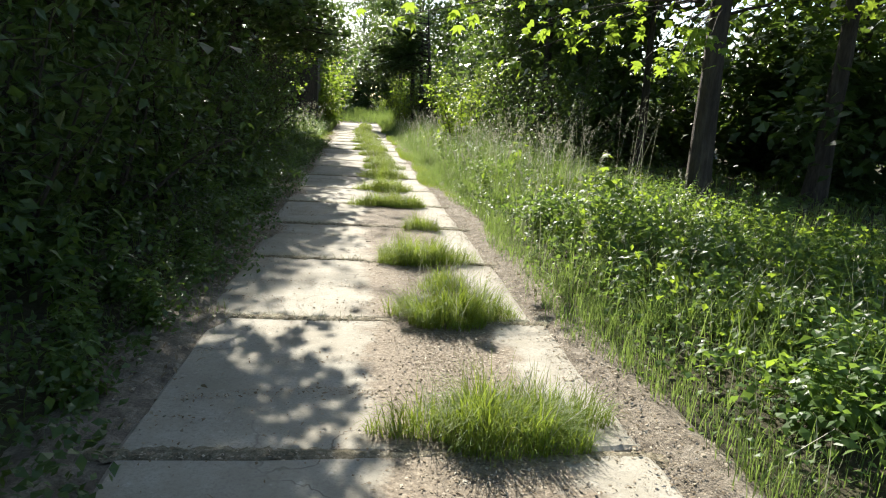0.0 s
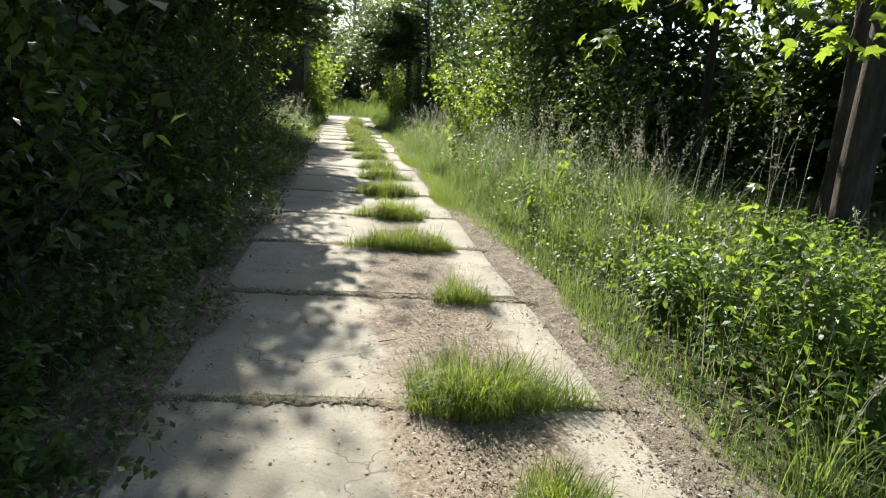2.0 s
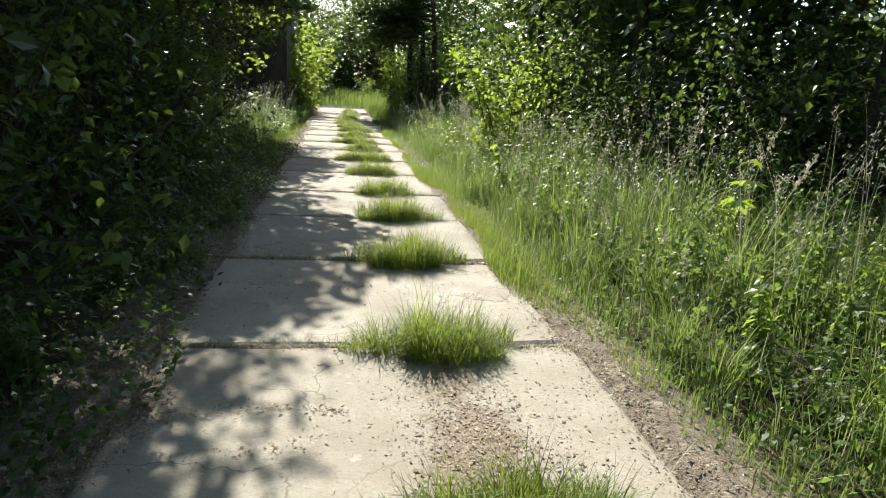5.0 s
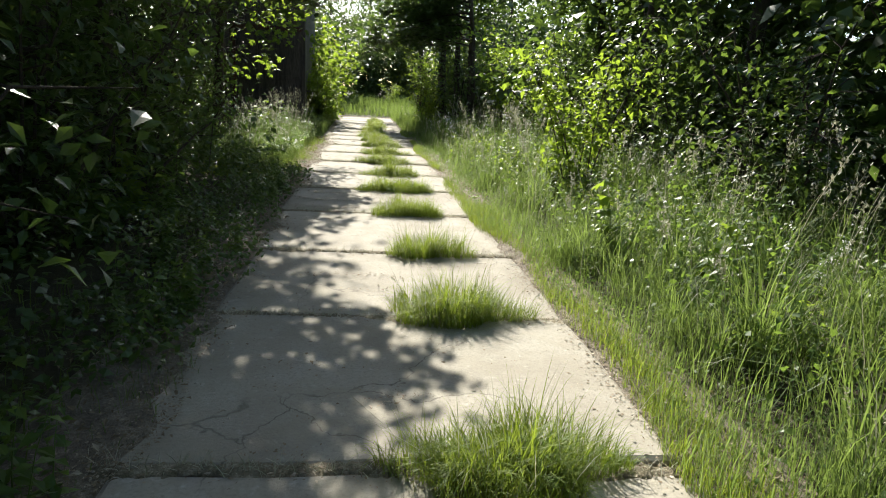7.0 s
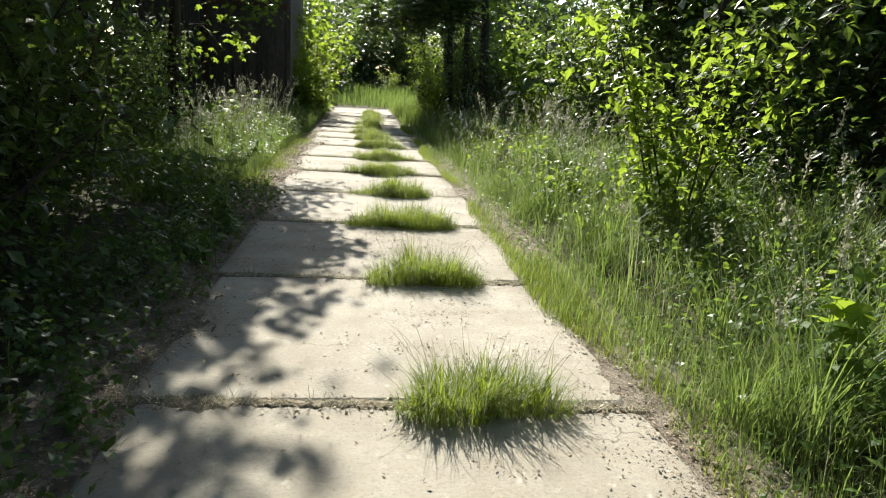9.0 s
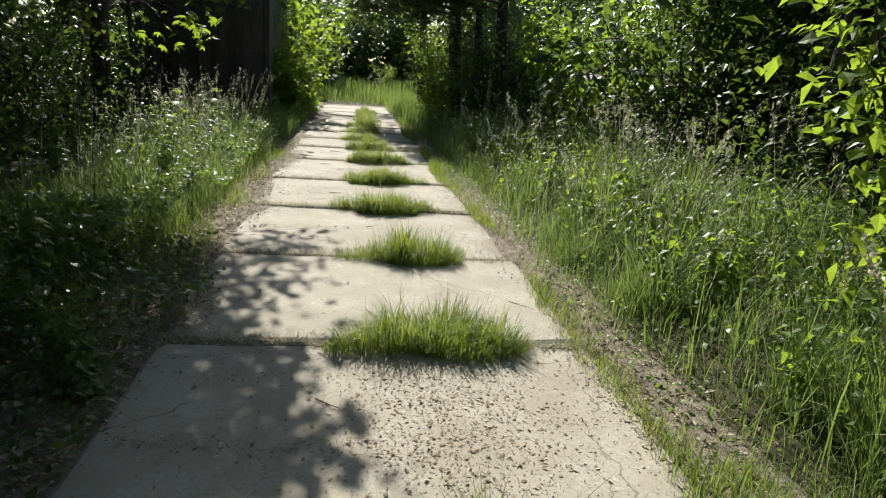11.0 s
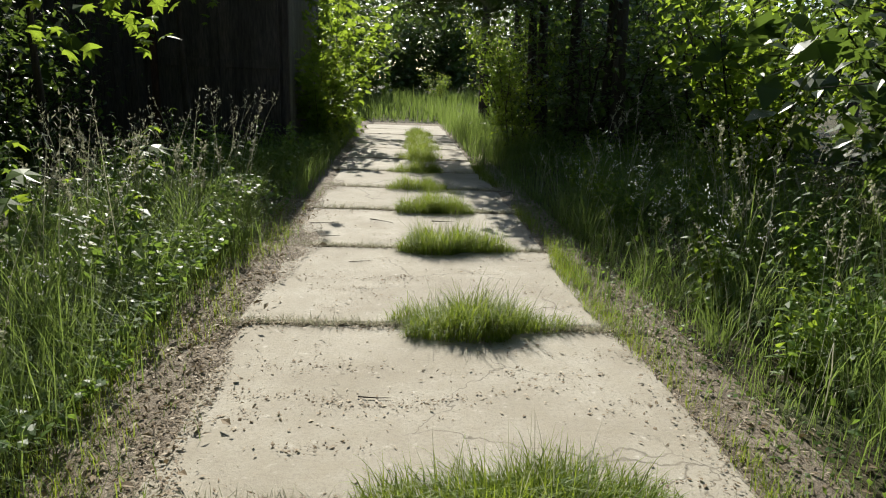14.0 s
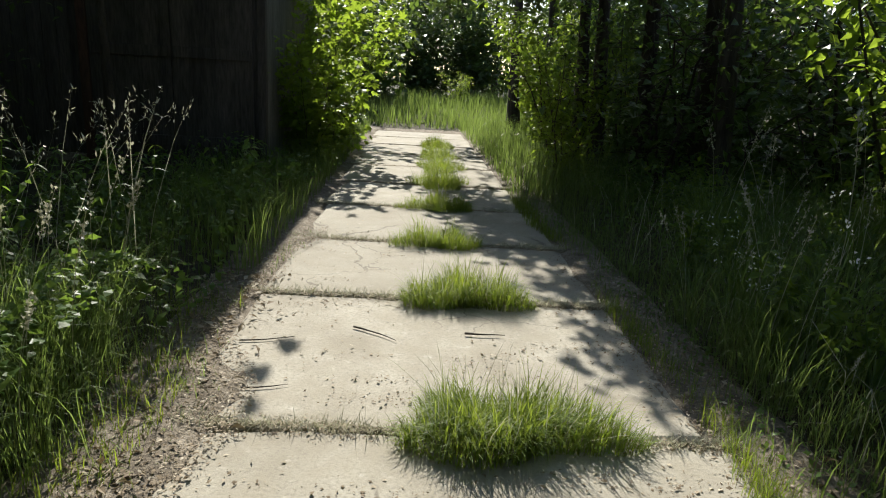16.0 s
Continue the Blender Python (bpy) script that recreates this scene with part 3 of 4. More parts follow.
FLOWERS = [white_flower(650 + i) for i in range(3)]
place_copies(FLOWERS, [(1.95, 27.0), (2.15, 27.6), (1.85, 28.3), (2.3, 26.6), (2.0, 25.6), (2.4, 23.2), (2.6, 21.4), (-1.75, 24.9), (-2.1, 26.6), (-2.2, 23.4), (2.7, 11.5), (3.0, 10.6), (2.5, 14.2), (2.9, 16.4), (2.3, 12.8)], (0.9, 1.3), 11)
TUSSOCKS = [tussock(600 + i, 100, 1.0, "tall tussock of arching green grass in the verge") for i in range(4)]
place_copies(TUSSOCKS, scattered(150, 1.9, 4.2, 8.5, 31, 601, lambda x, y: np.clip((x - 1.85) * 2, 0.05, 1))[:, :2], (0.6, 1.1), 7)
place_copies(TUSSOCKS, scattered(70, 1.78, 2.25, 10.5, 30, 604)[:, :2], (0.4, 0.68), 12)
place_copies(TUSSOCKS, scattered(30, -2.7, -1.55, 21.5, 28.5, 602)[:, :2], (0.45, 0.8), 8)
place_copies(TUSSOCKS, scattered(25, 1.9, 4.5, 2.5, 8.5, 603)[:, :2], (0.4, 0.7), 9)
place_copies(TUSSOCKS, scattered(34, -2.7, -1.35, 23.5, 28.3, 605)[:, :2], (0.5, 0.85), 14)
place_copies(TUSSOCKS, scattered(26, -2.7, -1.5, 26.6, 28.5, 606)[:, :2], (0.55, 0.85), 15)
SPROUTS = [herb("maple_sapling", 0.8, 6, 0.2, 2, 230 + i, (MAPLE_V, MAPLE_F), MAPLE, "maple seedling with broad pale-lit leaves") for i in range(2)]
place_copies(SPROUTS, [(-2.0, 24.6), (-1.9, 26.2), (-2.4, 25.6), (-2.3, 27.4), (-1.95, 21.8), (-2.2, 17.2), (2.6, 6.2), (3.3, 7.4), (2.4, 15.0), (2.2, 16.3), (2.6, 22.8), (2.3, 24.2), (3.0, 12.4)], (0.8, 1.25), 10)
place_copies(SPROUTS, scattered(34, 1.95, 4.4, 3.5, 24, 607, lambda x, y: np.clip((x - 1.8) * 2, 0, 1))[:, :2], (0.45, 0.8), 16)


def leafage(label, x0, x1, y0, y1, n, top, size, seed, mat, template, keep=None):
    """Small leaves of many low plants, too many to count."""
    p = scattered(n, x0, x1, y0, y1, seed, keep)
    r = np.random.default_rng(seed)
    tall = top * (0.35 + 0.65 * np.clip(patchy(p[:, 0], p[:, 1], 0.7, seed), 0, 1))
    p[:, 2] += tall * r.uniform(0.1, 1, len(p)) ** 0.7
    return tagged(new("undergrowth", mesh_np("undergrowth", *leaves_at(p, size, template, 0.2, 0.5, seed), mat)), label, "undergrowth", kind="stuff")


leafage("small green leaves of low plants in the verge", 1.65, 5.2, 2, 12, 17000, 0.55, 0.06, 611, HERB, DIA, lambda x, y: np.clip((x - 1.7) * 3, 0, 1))
leafage("ground cover of tiny leaves along the verge", 1.45, 2.9, 1.5, 32, 16000, 0.16, 0.035, 618, HERB, DIA, lambda x, y: np.clip((x - right_edge(y)) * 4, 0, 1) * np.clip((2.9 - x) * 1.5, 0, 1))
leafage("bright leaves of low plants in the verge", 1.9, 5.2, 2, 9, 3500, 0.6, 0.08, 612, MAPLE, OVA, lambda x, y: np.clip((x - 1.9) * 2, 0, 1))
leafage("leaves of plants among the tall grass", 1.7, 4.8, 12, 33, 16000, 0.65, 0.06, 613, HERB, DIA, lambda x, y: np.clip((x - 1.75) * 2, 0, 1))
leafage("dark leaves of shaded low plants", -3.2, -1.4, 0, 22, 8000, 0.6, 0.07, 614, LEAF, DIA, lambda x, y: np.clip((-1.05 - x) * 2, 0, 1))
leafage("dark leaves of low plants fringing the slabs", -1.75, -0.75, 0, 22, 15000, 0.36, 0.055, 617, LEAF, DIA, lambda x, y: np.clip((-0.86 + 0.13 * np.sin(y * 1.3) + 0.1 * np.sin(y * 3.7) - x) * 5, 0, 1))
leafage("leaves of low plants in the wood side grass", -2.8, -1.25, 21.5, 28.5, 5000, 0.5, 0.06, 619, HERB, DIA)
leafage("leaves of low plants beside the far path", -3.0, -1.2, 28, 43, 5000, 0.6, 0.08, 615, HERB, DIA, lambda x, y: np.where((y > 33.8) & (y < 38.8) & (x < -1.9), 0.0, 1.0))
leafage("leaves of low plants under the wood's edge", 5, 13, 2, 40, 8000, 0.5, 0.18, 616, LEAF, DIA)


# ---- trees and shrubs ----
def limb(start, way, length, r0, r, bend=0.25, n=6, rise=0.0):
    pts, d = [np.array(start, float)], np.array(way, float) / np.linalg.norm(way)
    for _ in range(n - 1):
        d = d + r.normal(0, bend / 2, 3) + [0, 0, rise]
        d /= np.linalg.norm(d)
        pts.append(pts[-1] + d * length / (n - 1))
    return np.array(pts), np.linspace(r0, r0 * 0.3, n)


def tree(kind, label, h, r_trunk, crown_lo, crown_r, n_leaf, size, seed, mat, template, limbs=9, side=None, lean=(0, 0), spread=0.28):
    """A tapered trunk with limbs and twigs; leaves in loose sprays round the twigs."""
    r = np.random.default_rng(seed)
    root = new(kind)
    s = np.linspace(0, 1, 9)
    wob = np.cumsum(r.normal(0, 0.035 * h / 9, (9, 2)), 0)
    pts = np.stack([wob[:, 0] + lean[0] * s * h, wob[:, 1] + lean[1] * s * h, s * h - 0.1], 1)
    pts[0, :2] = 0
    rad = r_trunk * (1.0 - 0.85 * s)
    rad[0] *= 1.45
    wood = [tube(pts, rad, 16 if r_trunk > 0.25 else 9)]
    sprays = []
    for i in range(limbs):
        u = crown_lo + (0.97 - crown_lo) * (i + r.uniform(0, 0.8)) / limbs
        base = np.array([np.interp(u, s, pts[:, j]) for j in range(3)])
        az = i * 2.4 + r.uniform(-0.5, 0.5)
        if side is not None and r.uniform() < 0.55:
            az = side + r.normal(0, 0.6)
        prof = math.sin(math.pi * min(0.96, 0.22 + 0.78 * (u - crown_lo) / (1 - crown_lo))) * 0.75 + 0.3
        ln = crown_r * prof * r.uniform(0.75, 1.15)
        p, q = limb(base, (math.cos(az), math.sin(az), r.uniform(0.05, 0.6)), ln, r_trunk * 0.3 * (1.1 - u * 0.6), r, 0.3, 6, 0.02)
        wood.append(tube(p, q, 6))
        for k in range(5):
            b = p[1 + k]
            for _ in range(2):
                tp, tq = limb(b, r.normal(0, 1, 3) * [1, 1, 0.5] + (p[-1] - p[0]) / ln * 0.6, ln * r.uniform(0.25, 0.5), max(q[1 + k] * 0.5, 0.006), r, 0.4, 4, -0.04)
                wood.append(tube(tp[::3], tq[::3], 3))
                sprays += [tp[1], tp[2], tp[3], tp[3]]
    sprays = np.array(sprays)
    c = sprays[r.integers(0, len(sprays), n_leaf)] + r.normal(0, spread, (n_leaf, 3)) * [1, 1, 0.65]
    c = c[c[:, 2] > crown_lo * h * 0.72]
    squeeze = np.array([crown_r / np.percentile(np.hypot(c[:, 0], c[:, 1]), 93), 0, 1.0])[[0, 0, 2]]
    c = c * squeeze
    wood = wood[:1] + [(v * squeeze, f) for v, f in wood[1:]]
    part("trunk", mesh_np("trunk", *join(wood), BARK, True), root)
    part("crown", mesh_np("crown", *leaves_at(c, size, template, 0.3, 0.55, seed), mat), root)
    return tagged(root, label, "tree", "trees of the wood")


def shrub(label, h, rad, n_leaf, size, seed, mat, template, stems=9, spread=0.2):
    """Many thin stems from one foot, leaved from low down."""
    r = np.random.default_rng(seed)
    root = new("shrub")
    wood, sprays = [], []
    for i in range(stems):
        az = i * 2.4 + r.uniform(-0.4, 0.4)
        tilt = r.uniform(0.1, 1.0)
        p, q = limb((r.normal(0, 0.08), r.normal(0, 0.08), -0.05), (math.cos(az) * tilt * rad / h * 1.6, math.sin(az) * tilt * rad / h * 1.6, 1), h * r.uniform(0.6, 1.05), 0.022, r, 0.25, 7, -0.01)
        wood.append(tube(p, q, 5))
        for k in range(1, 7):
            for _ in range(3):
                tp, tq = limb(p[k], r.normal(0, 1, 3) * [1, 1, 0.4], rad * r.uniform(0.25, 0.6), 0.007, r, 0.4, 4, -0.03)
                wood.append(tube(tp[::3], tq[::3], 3))
                sprays += [tp[1], tp[2], tp[3]]
    sprays = np.array(sprays)
    c = sprays[r.integers(0, len(sprays), n_leaf)] + r.normal(0, spread, (n_leaf, 3)) * [1, 1, 0.7]
    c[:, 2] = np.abs(c[:, 2])
    squeeze = np.array([rad / np.percentile(np.hypot(c[:, 0], c[:, 1]), 94), 0, 1.0])[[0, 0, 2]]
    c = c * squeeze
    wood = [(v * squeeze, f) for v, f in wood]
    part("stem", mesh_np("stem", *join(wood), BARK, True), root)["kind"] = "stuff"
    part("crown", mesh_np("crown", *leaves_at(c, size, template, 0.3, 0.5, seed), mat), root)
    return tagged(root, label, "shrub", "shrubs beside the path")


def spot(ob, x, y, yaw=0.0, s=1.0, copy=True):
    m = pose(x, y, float(ground_z(x, y)), 0, 0, yaw)
    if copy:
        ob = copy_thing(ob, m)
    ob.matrix_basis = m @ Matrix.Scale(s, 4)
    return ob


# wood trees: two makes, copied
WOOD_A = tree("tree", "tall broadleaf tree in the shaded wood", 10.5, 0.17, 0.42, 3.0, 3100, 0.31, 401, LEAF, DIA, 11, spread=0.42)
WOOD_B = tree("tree", "slim broadleaf tree in the shaded wood", 9.0, 0.12, 0.38, 2.6, 2900, 0.31, 402, LEAF, DIA, 11, spread=0.42)
EDGE = tree("tree", "broadleaf tree with a dense crown at the wood's edge", 9.5, 0.15, 0.4, 2.6, 7000, 0.205, 405, LEAF, DIA, 13, spread=0.4)
PALE = tree("tree", "pale green willow at the far side of the clearing", 11.0, 0.2, 0.2, 3.4, 3600, 0.35, 404, WILLOW, (LANCE_V * [2, 1, 1], LANCE_F), 14, spread=0.5)
# wood-side row beside the path
ROW = [(-3.9, -1.0), (-3.9, 3.2), (-4.1, 7.4), (-4.1, 11.2), (-3.9, 14.6), (-4.4, 18.5), (-4.6, 21.6), (-5.0, 24.6), (-5.8, 27.2), (-6.6, 30.8), (6.0, 20.5), (5.8, 24.2), (6.0, 28.0)]
for i, (x, y) in enumerate(ROW):
    spot(EDGE, x, y, 75 * i, 0.95 + 0.1 * (i % 3), copy=i > 0)
spot(EDGE, 2.9, 43.6, 30, 1.1)
spot(EDGE, -5.9, 32.4, 110, 1.0)
BACK = [(-7.5, 0), (-8, 6), (-7, 10.5), (-8.2, 15), (-7.2, 20), (-8.5, 25), (-9.6, 36),
        (7.5, 6), (8.5, 11), (7, 15.5), (8.2, 20), (8.5, 29), (9, 2), (12, 8.5), (11.5, 14), (13, 19), (16, 11), (17, 17.5),
        (4.4, 47.2), (7.4, 46), (-4.5, 50), (9, 60), (-7, 57), (12.5, 52), (13, 40)]
for i, (x, y) in enumerate(BACK):
    spot((WOOD_A, WOOD_B)[i % 2], x, y, 47 * i, 0.9 + 0.25 * ((i * 37) % 10) / 10, copy=i > 1)
for i, (x, y) in enumerate([(-2.6, 66), (5.5, 70), (9.5, 66), (-6, 70), (1.2, 74), (15.5, 73), (-10, 68), (2.8, 64), (0.6, 67)]):
    spot(PALE, x, y, 61 * i, 0.9 + 0.1 * (i % 3), copy=i > 0)

# trees added to cast shade: leafy limbs, mostly above view, reach over the wood side of the path
def overhang_tree(label, h, low, reach, n_leaf, size, seed, mat, template, spread=0.16):
    """A slim tree that grows towards the light: most limbs reach out to +x, leaved along their outer part."""
    r = np.random.default_rng(seed)
    root = new("tree")
    s = np.linspace(0, 1, 8)
    bow = np.stack([0.35 * s ** 2 + np.cumsum(r.normal(0, 0.03, 8)), np.cumsum(r.normal(0, 0.05, 8)), s * h - 0.1], 1)
    bow[0, :2] = 0
    wood, sprays = [tube(bow, 0.12 * (1.25 - s), 9)], []
    for i in range(13):
        u = low / h + (0.94 - low / h) * i / 12
        base = np.array([np.interp(u, s, bow[:, j]) for j in range(3)])
        az = r.normal(0, 0.62)
        ln = reach * r.uniform(0.75, 1.05) * (1.05 - 0.35 * i / 12)
        p, q = limb(base, (math.cos(az), math.sin(az), r.uniform(0.0, 0.35)), ln, 0.035, r, 0.2, 7, -0.01)
        wood.append(tube(p, q, 5))
        for k in range(2, 7):
            for _ in range(3):
                tp, tq = limb(p[k], r.normal(0, 1, 3) * [1, 1, 0.35], ln * r.uniform(0.14, 0.3), 0.008, r, 0.4, 4, -0.05)
                wood.append(tube(tp[::3], tq[::3], 3))
                sprays += [tp[1], tp[2], tp[3]]
    sprays = np.array(sprays)
    c = sprays[r.integers(0, len(sprays), n_leaf)] + r.normal(0, spread, (n_leaf, 3)) * [1, 1, 0.5]
    part("trunk", mesh_np("trunk", *join(wood), BARK, True), root)
    part("crown", mesh_np("crown", *leaves_at(c, size, template, 0.2, 0.4, seed), mat), root)
    return tagged(root, label, "tree", "trees of the wood")


REACH_A = overhang_tree("slim tree leaning out over the path, placed for its shade", 6.2, 3.3, 2.9, 5200, 0.13, 451, LEAF, OVA)
REACH_B = overhang_tree("young tree with low boughs over the path, placed for its shade", 5.4, 3.0, 2.8, 4600, 0.14, 452, LEAF, MAP)
# x, y, yaw, scale
LEANING = [(-3.2, 4.6, 0, 1.08), (-3.55, 7.4, -8, 1.0), (-4.3, 10.2, 10, 1.0), (-3.75, 12.8, 5, 1.0), (-3.45, 15.4, -10, 1.0), (-3.3, 18.0, 12, 1.0),
           (-3.6, 20.6, -5, 1.05), (-3.5, 23.2, 8, 0.95), (-3.25, 26.4, -10, 0.95)]
for i, (x, y, yaw, z) in enumerate(LEANING):
    spot((REACH_A, REACH_B)[i % 2], x, y, yaw, z, copy=i > 1)
# more of them on the verge side, added only to shade verge and slab edge
spot(REACH_A, 5.0, 8.9, 178, 1.25)
spot(REACH_A, 3.35, 34.4, 178, 1.0)
spot(REACH_B, 3.1, 37.0, 186, 1.05)
spot(REACH_B, 3.55, 32.3, 174, 0.97)
spot(REACH_B, 3.0, 35.5, 181, 1.0)
spot(REACH_A, 3.6, 33.0, 184, 0.95)


# ---- the dark shed beside the path ----
def box(x0, x1, y0, y1, z0, z1, bevel=0.006):
    bm = bmesh.new()
    bmesh.ops.create_cube(bm, size=1.0, matrix=Matrix.Translation(((x0 + x1) / 2, (y0 + y1) / 2, (z0 + z1) / 2)) @ Matrix.Diagonal((x1 - x0, y1 - y0, z1 - z0, 1)))
    if bevel:
        bmesh.ops.bevel(bm, geom=bm.edges[:], offset=bevel, segments=1, affect="EDGES")
    return bm


def solid(name, bm, mat, parent, label=""):
    me = bpy.data.meshes.new(name)
    bm.to_mesh(me)
    bm.free()
    me.materials.append(mat)
    return part(name, me, parent, label)


def shed(x0, x1, y0, y1, h):
    """A tall shed clad in upright boards, a wide double door in its front, a low roof."""
    r = np.random.default_rng(62)
    root = new("shed")
    root.location = (x1, y0, 0)
    w, d = x1 - x0, y1 - y0
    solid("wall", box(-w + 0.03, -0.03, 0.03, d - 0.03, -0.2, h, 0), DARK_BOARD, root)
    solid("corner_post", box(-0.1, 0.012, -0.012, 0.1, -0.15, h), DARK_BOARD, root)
    solid("plinth", box(-w, 0.03, -0.03, -0.005, -0.15, 0.22, 0.01), SOIL, root)
    door_l, door_r = -2.25, -0.14
    for side in (0, 1):
        a = door_l + side * (door_r - door_l) / 2
        b = a + (door_r - door_l) / 2 - 0.012
        leaf = solid("door", box(a, b, -0.045, -0.01, 0.05, 3.1), DARK_BOARD, root, "closed door leaf of nearly black boards")
        for z in (0.45, 1.6, 2.75):
            solid("batten", box(a + 0.03, b - 0.03, -0.068, -0.046, z - 0.07, z + 0.07), DARK_BOARD, leaf)
    solid("door_frame", box(door_l - 0.13, door_l - 0.01, -0.06, -0.006, 0.0, 3.22), RED_BROWN, root, "faded red-brown door frame")
    solid("lintel", box(door_l - 0.13, -0.105, -0.06, -0.006, 3.115, 3.25), RED_BROWN, root)
    x = -w
    while x < -0.12:
        b = min(x + r.uniform(0.15, 0.2), -0.102)
        low = 3.255 if b > door_l - 0.14 else 0.22
        if b - x > 0.04:
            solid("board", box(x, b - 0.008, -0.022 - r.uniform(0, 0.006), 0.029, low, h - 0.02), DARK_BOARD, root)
        x = b
    y = 0.105
    while y < d - 0.1:
        b = y + r.uniform(0.16, 0.22)
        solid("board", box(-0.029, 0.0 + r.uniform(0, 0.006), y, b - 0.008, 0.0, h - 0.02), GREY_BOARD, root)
        y = b
    solid("roof", box(-w - 0.2, 0.22, -0.22, d + 0.2, h, h + 0.09, 0.01), DARK_BOARD, root, "flat dark roof with a thin edge")
    return tagged(root, "tall dark shed of near-black boards half hidden by leaves", "shed")


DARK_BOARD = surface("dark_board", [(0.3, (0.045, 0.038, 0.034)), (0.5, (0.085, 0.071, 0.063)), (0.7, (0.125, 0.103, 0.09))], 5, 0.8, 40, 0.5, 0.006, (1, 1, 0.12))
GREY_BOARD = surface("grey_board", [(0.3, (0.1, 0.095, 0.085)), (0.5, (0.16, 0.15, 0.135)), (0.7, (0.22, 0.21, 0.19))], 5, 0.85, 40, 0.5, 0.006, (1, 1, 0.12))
RED_BROWN = surface("red_brown_paint", [(0.3, (0.055, 0.028, 0.02)), (0.6, (0.1, 0.05, 0.036))], 6, 0.75, 40, 0.4, 0.004, (1, 1, 0.2))
shed(-6.8, -1.98, 34.0, 38.6, 4.45)

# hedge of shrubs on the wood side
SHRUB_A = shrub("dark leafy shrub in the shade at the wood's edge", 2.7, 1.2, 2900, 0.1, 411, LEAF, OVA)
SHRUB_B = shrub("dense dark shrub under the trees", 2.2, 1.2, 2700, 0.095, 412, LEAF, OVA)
HEDGE = [(-2.5, 1.2), (-2.5, 3.0), (-2.4, 5.0), (-2.55, 6.8), (-2.4, 8.6), (-2.3, 10.4), (-2.45, 12.2), (-2.5, 14.0), (-2.5, 15.9), (-2.6, 17.8), (-2.8, 19.8), (-3.6, 21.8), (-3.9, 24.0), (-3.9, 26.5), (-4.3, 29.2), (-5.6, 31.8), (-3.6, 41), (-2.6, -0.8)]
for i, (x, y) in enumerate(HEDGE):
    spot((SHRUB_A, SHRUB_B)[i % 2], x, y, 67 * i, 0.9 + 0.25 * ((i * 13) % 7) / 7, copy=i > 1)
RIGHT = [(4.6, 14.6, 1.0), (4.5, 17.2, 1.1), (5.2, 20.6, 1.2), (5.3, 23.5, 1.2), (5.2, 26.5, 1.3), (3.4, 33.2, 1.4), (3.6, 36.0, 1.3), (5.6, 33.2, 1.6), (5.4, 36, 1.7), (5.6, 43, 1.6)]
for i, (x, y, z) in enumerate(RIGHT):
    spot((SHRUB_A, SHRUB_B)[i % 2], x, y, 53 * i, z)

# high thickets deeper in the wood
THICKET = shrub("high dark thicket deep in the wood", 5.0, 2.3, 3000, 0.34, 413, LEAF, DIA, 10, 0.35)
DEEP = [(-5.2, 1.5), (-5.4, 5.5), (-5.0, 9.5), (-5.4, 13.5), (-5.2, 17.5), (-5.6, 21.5), (-6.4, 25.5), (-7.4, 29.5), (-8.6, 33), (-5.6, 42), (-9.5, 14),
        (7.2, 18), (7.4, 22.5), (7, 27.5), (8.6, 37.5), (8.8, 31.5), (11, 34), (7.4, 41), (9.8, 12.2), (10.8, 16.5), (12.4, 9.6), (12, 17), (13.5, 13), (15, 8.5), (17, 4), (18, 14), (19, 19), (10.5, 20.5), (10, 27),
        (-3.2, 49.0), (-2.0, 54.0), (-4.6, 53), (-7.6, 48), (0.4, 60.5), (3.4, 62), (6.6, 59.5), (9.5, 55), (11, 48), (13.5, 58), (-4, 62)]
for i, (x, y) in enumerate(DEEP):
    spot(THICKET, x, y, 83 * i, 0.85 + 0.3 * ((i * 29) % 9) / 9, copy=i > 0)


def far_wood():
    """The wood closing the place all round, a deep belt of foliage."""
    r = np.random.default_rng(91)
    belts = [(-50, 50, 84, 92, 15000, 9.5), (-34, -24, -20, 86, 11000, 9), (27, 36, -20, 86, 14000, 9), (-34, 36, -26, -16, 7000, 9)]
    chunks = []
    for k, (x0, x1, y0, y1, n, top) in enumerate(belts):
        x, y = r.uniform(x0, x1, n), r.uniform(y0, y1, n)
        z = top * (0.75 + 0.3 * np.sin(x * 0.5 + y * 0.37) * np.sin(x * 0.21 + 1 + y * 0.13)) * r.uniform(0, 1, n) ** 0.9
        chunks.append(leaves_at(np.stack([x, y, z], 1), 0.62, DIA, 0.4, 0.6, 92 + k))
    return tagged(new("far_wood", mesh_np("far_wood", *join(chunks), LEAF)), "dense dark green wood in the distance", "wood", kind="stuff")


far_wood()

# bright leaved saplings
SAPLING = shrub("young bush with bright sunlit leaves in the verge", 2.7, 1.0, 1500, 0.12, 421, MAPLE, OVA, 7, 0.16)
spot(SAPLING, 3.0, 19.6, 0, 1.0, copy=False)
spot(SAPLING, 4.3, 49.0, 80, 1.6)
spot(SAPLING, 4.4, 45.0, 130, 1.7)
spot(SAPLING, 3.6, 42.2, 20, 1.35)
spot(SAPLING, 2.3, 34.8, 200, 0.9)
spot(SAPLING, 4.3, 29.5, 30, 1.2)
spot(SAPLING, 2.9, 38.6, 60, 1.3)
spot(SAPLING, 4.3, 38.0, 170, 1.4)
spot(SAPLING, 5.0, 31.0, 240, 1.5)
spot(SAPLING, 1.9, 51.8, 140, 0.62)
MAPLE_BUSH = shrub("young maple with sunlit lobed leaves beside the dark shed", 4.2, 1.35, 1500, 0.19, 422, MAPLE, MAP, 8, 0.24)
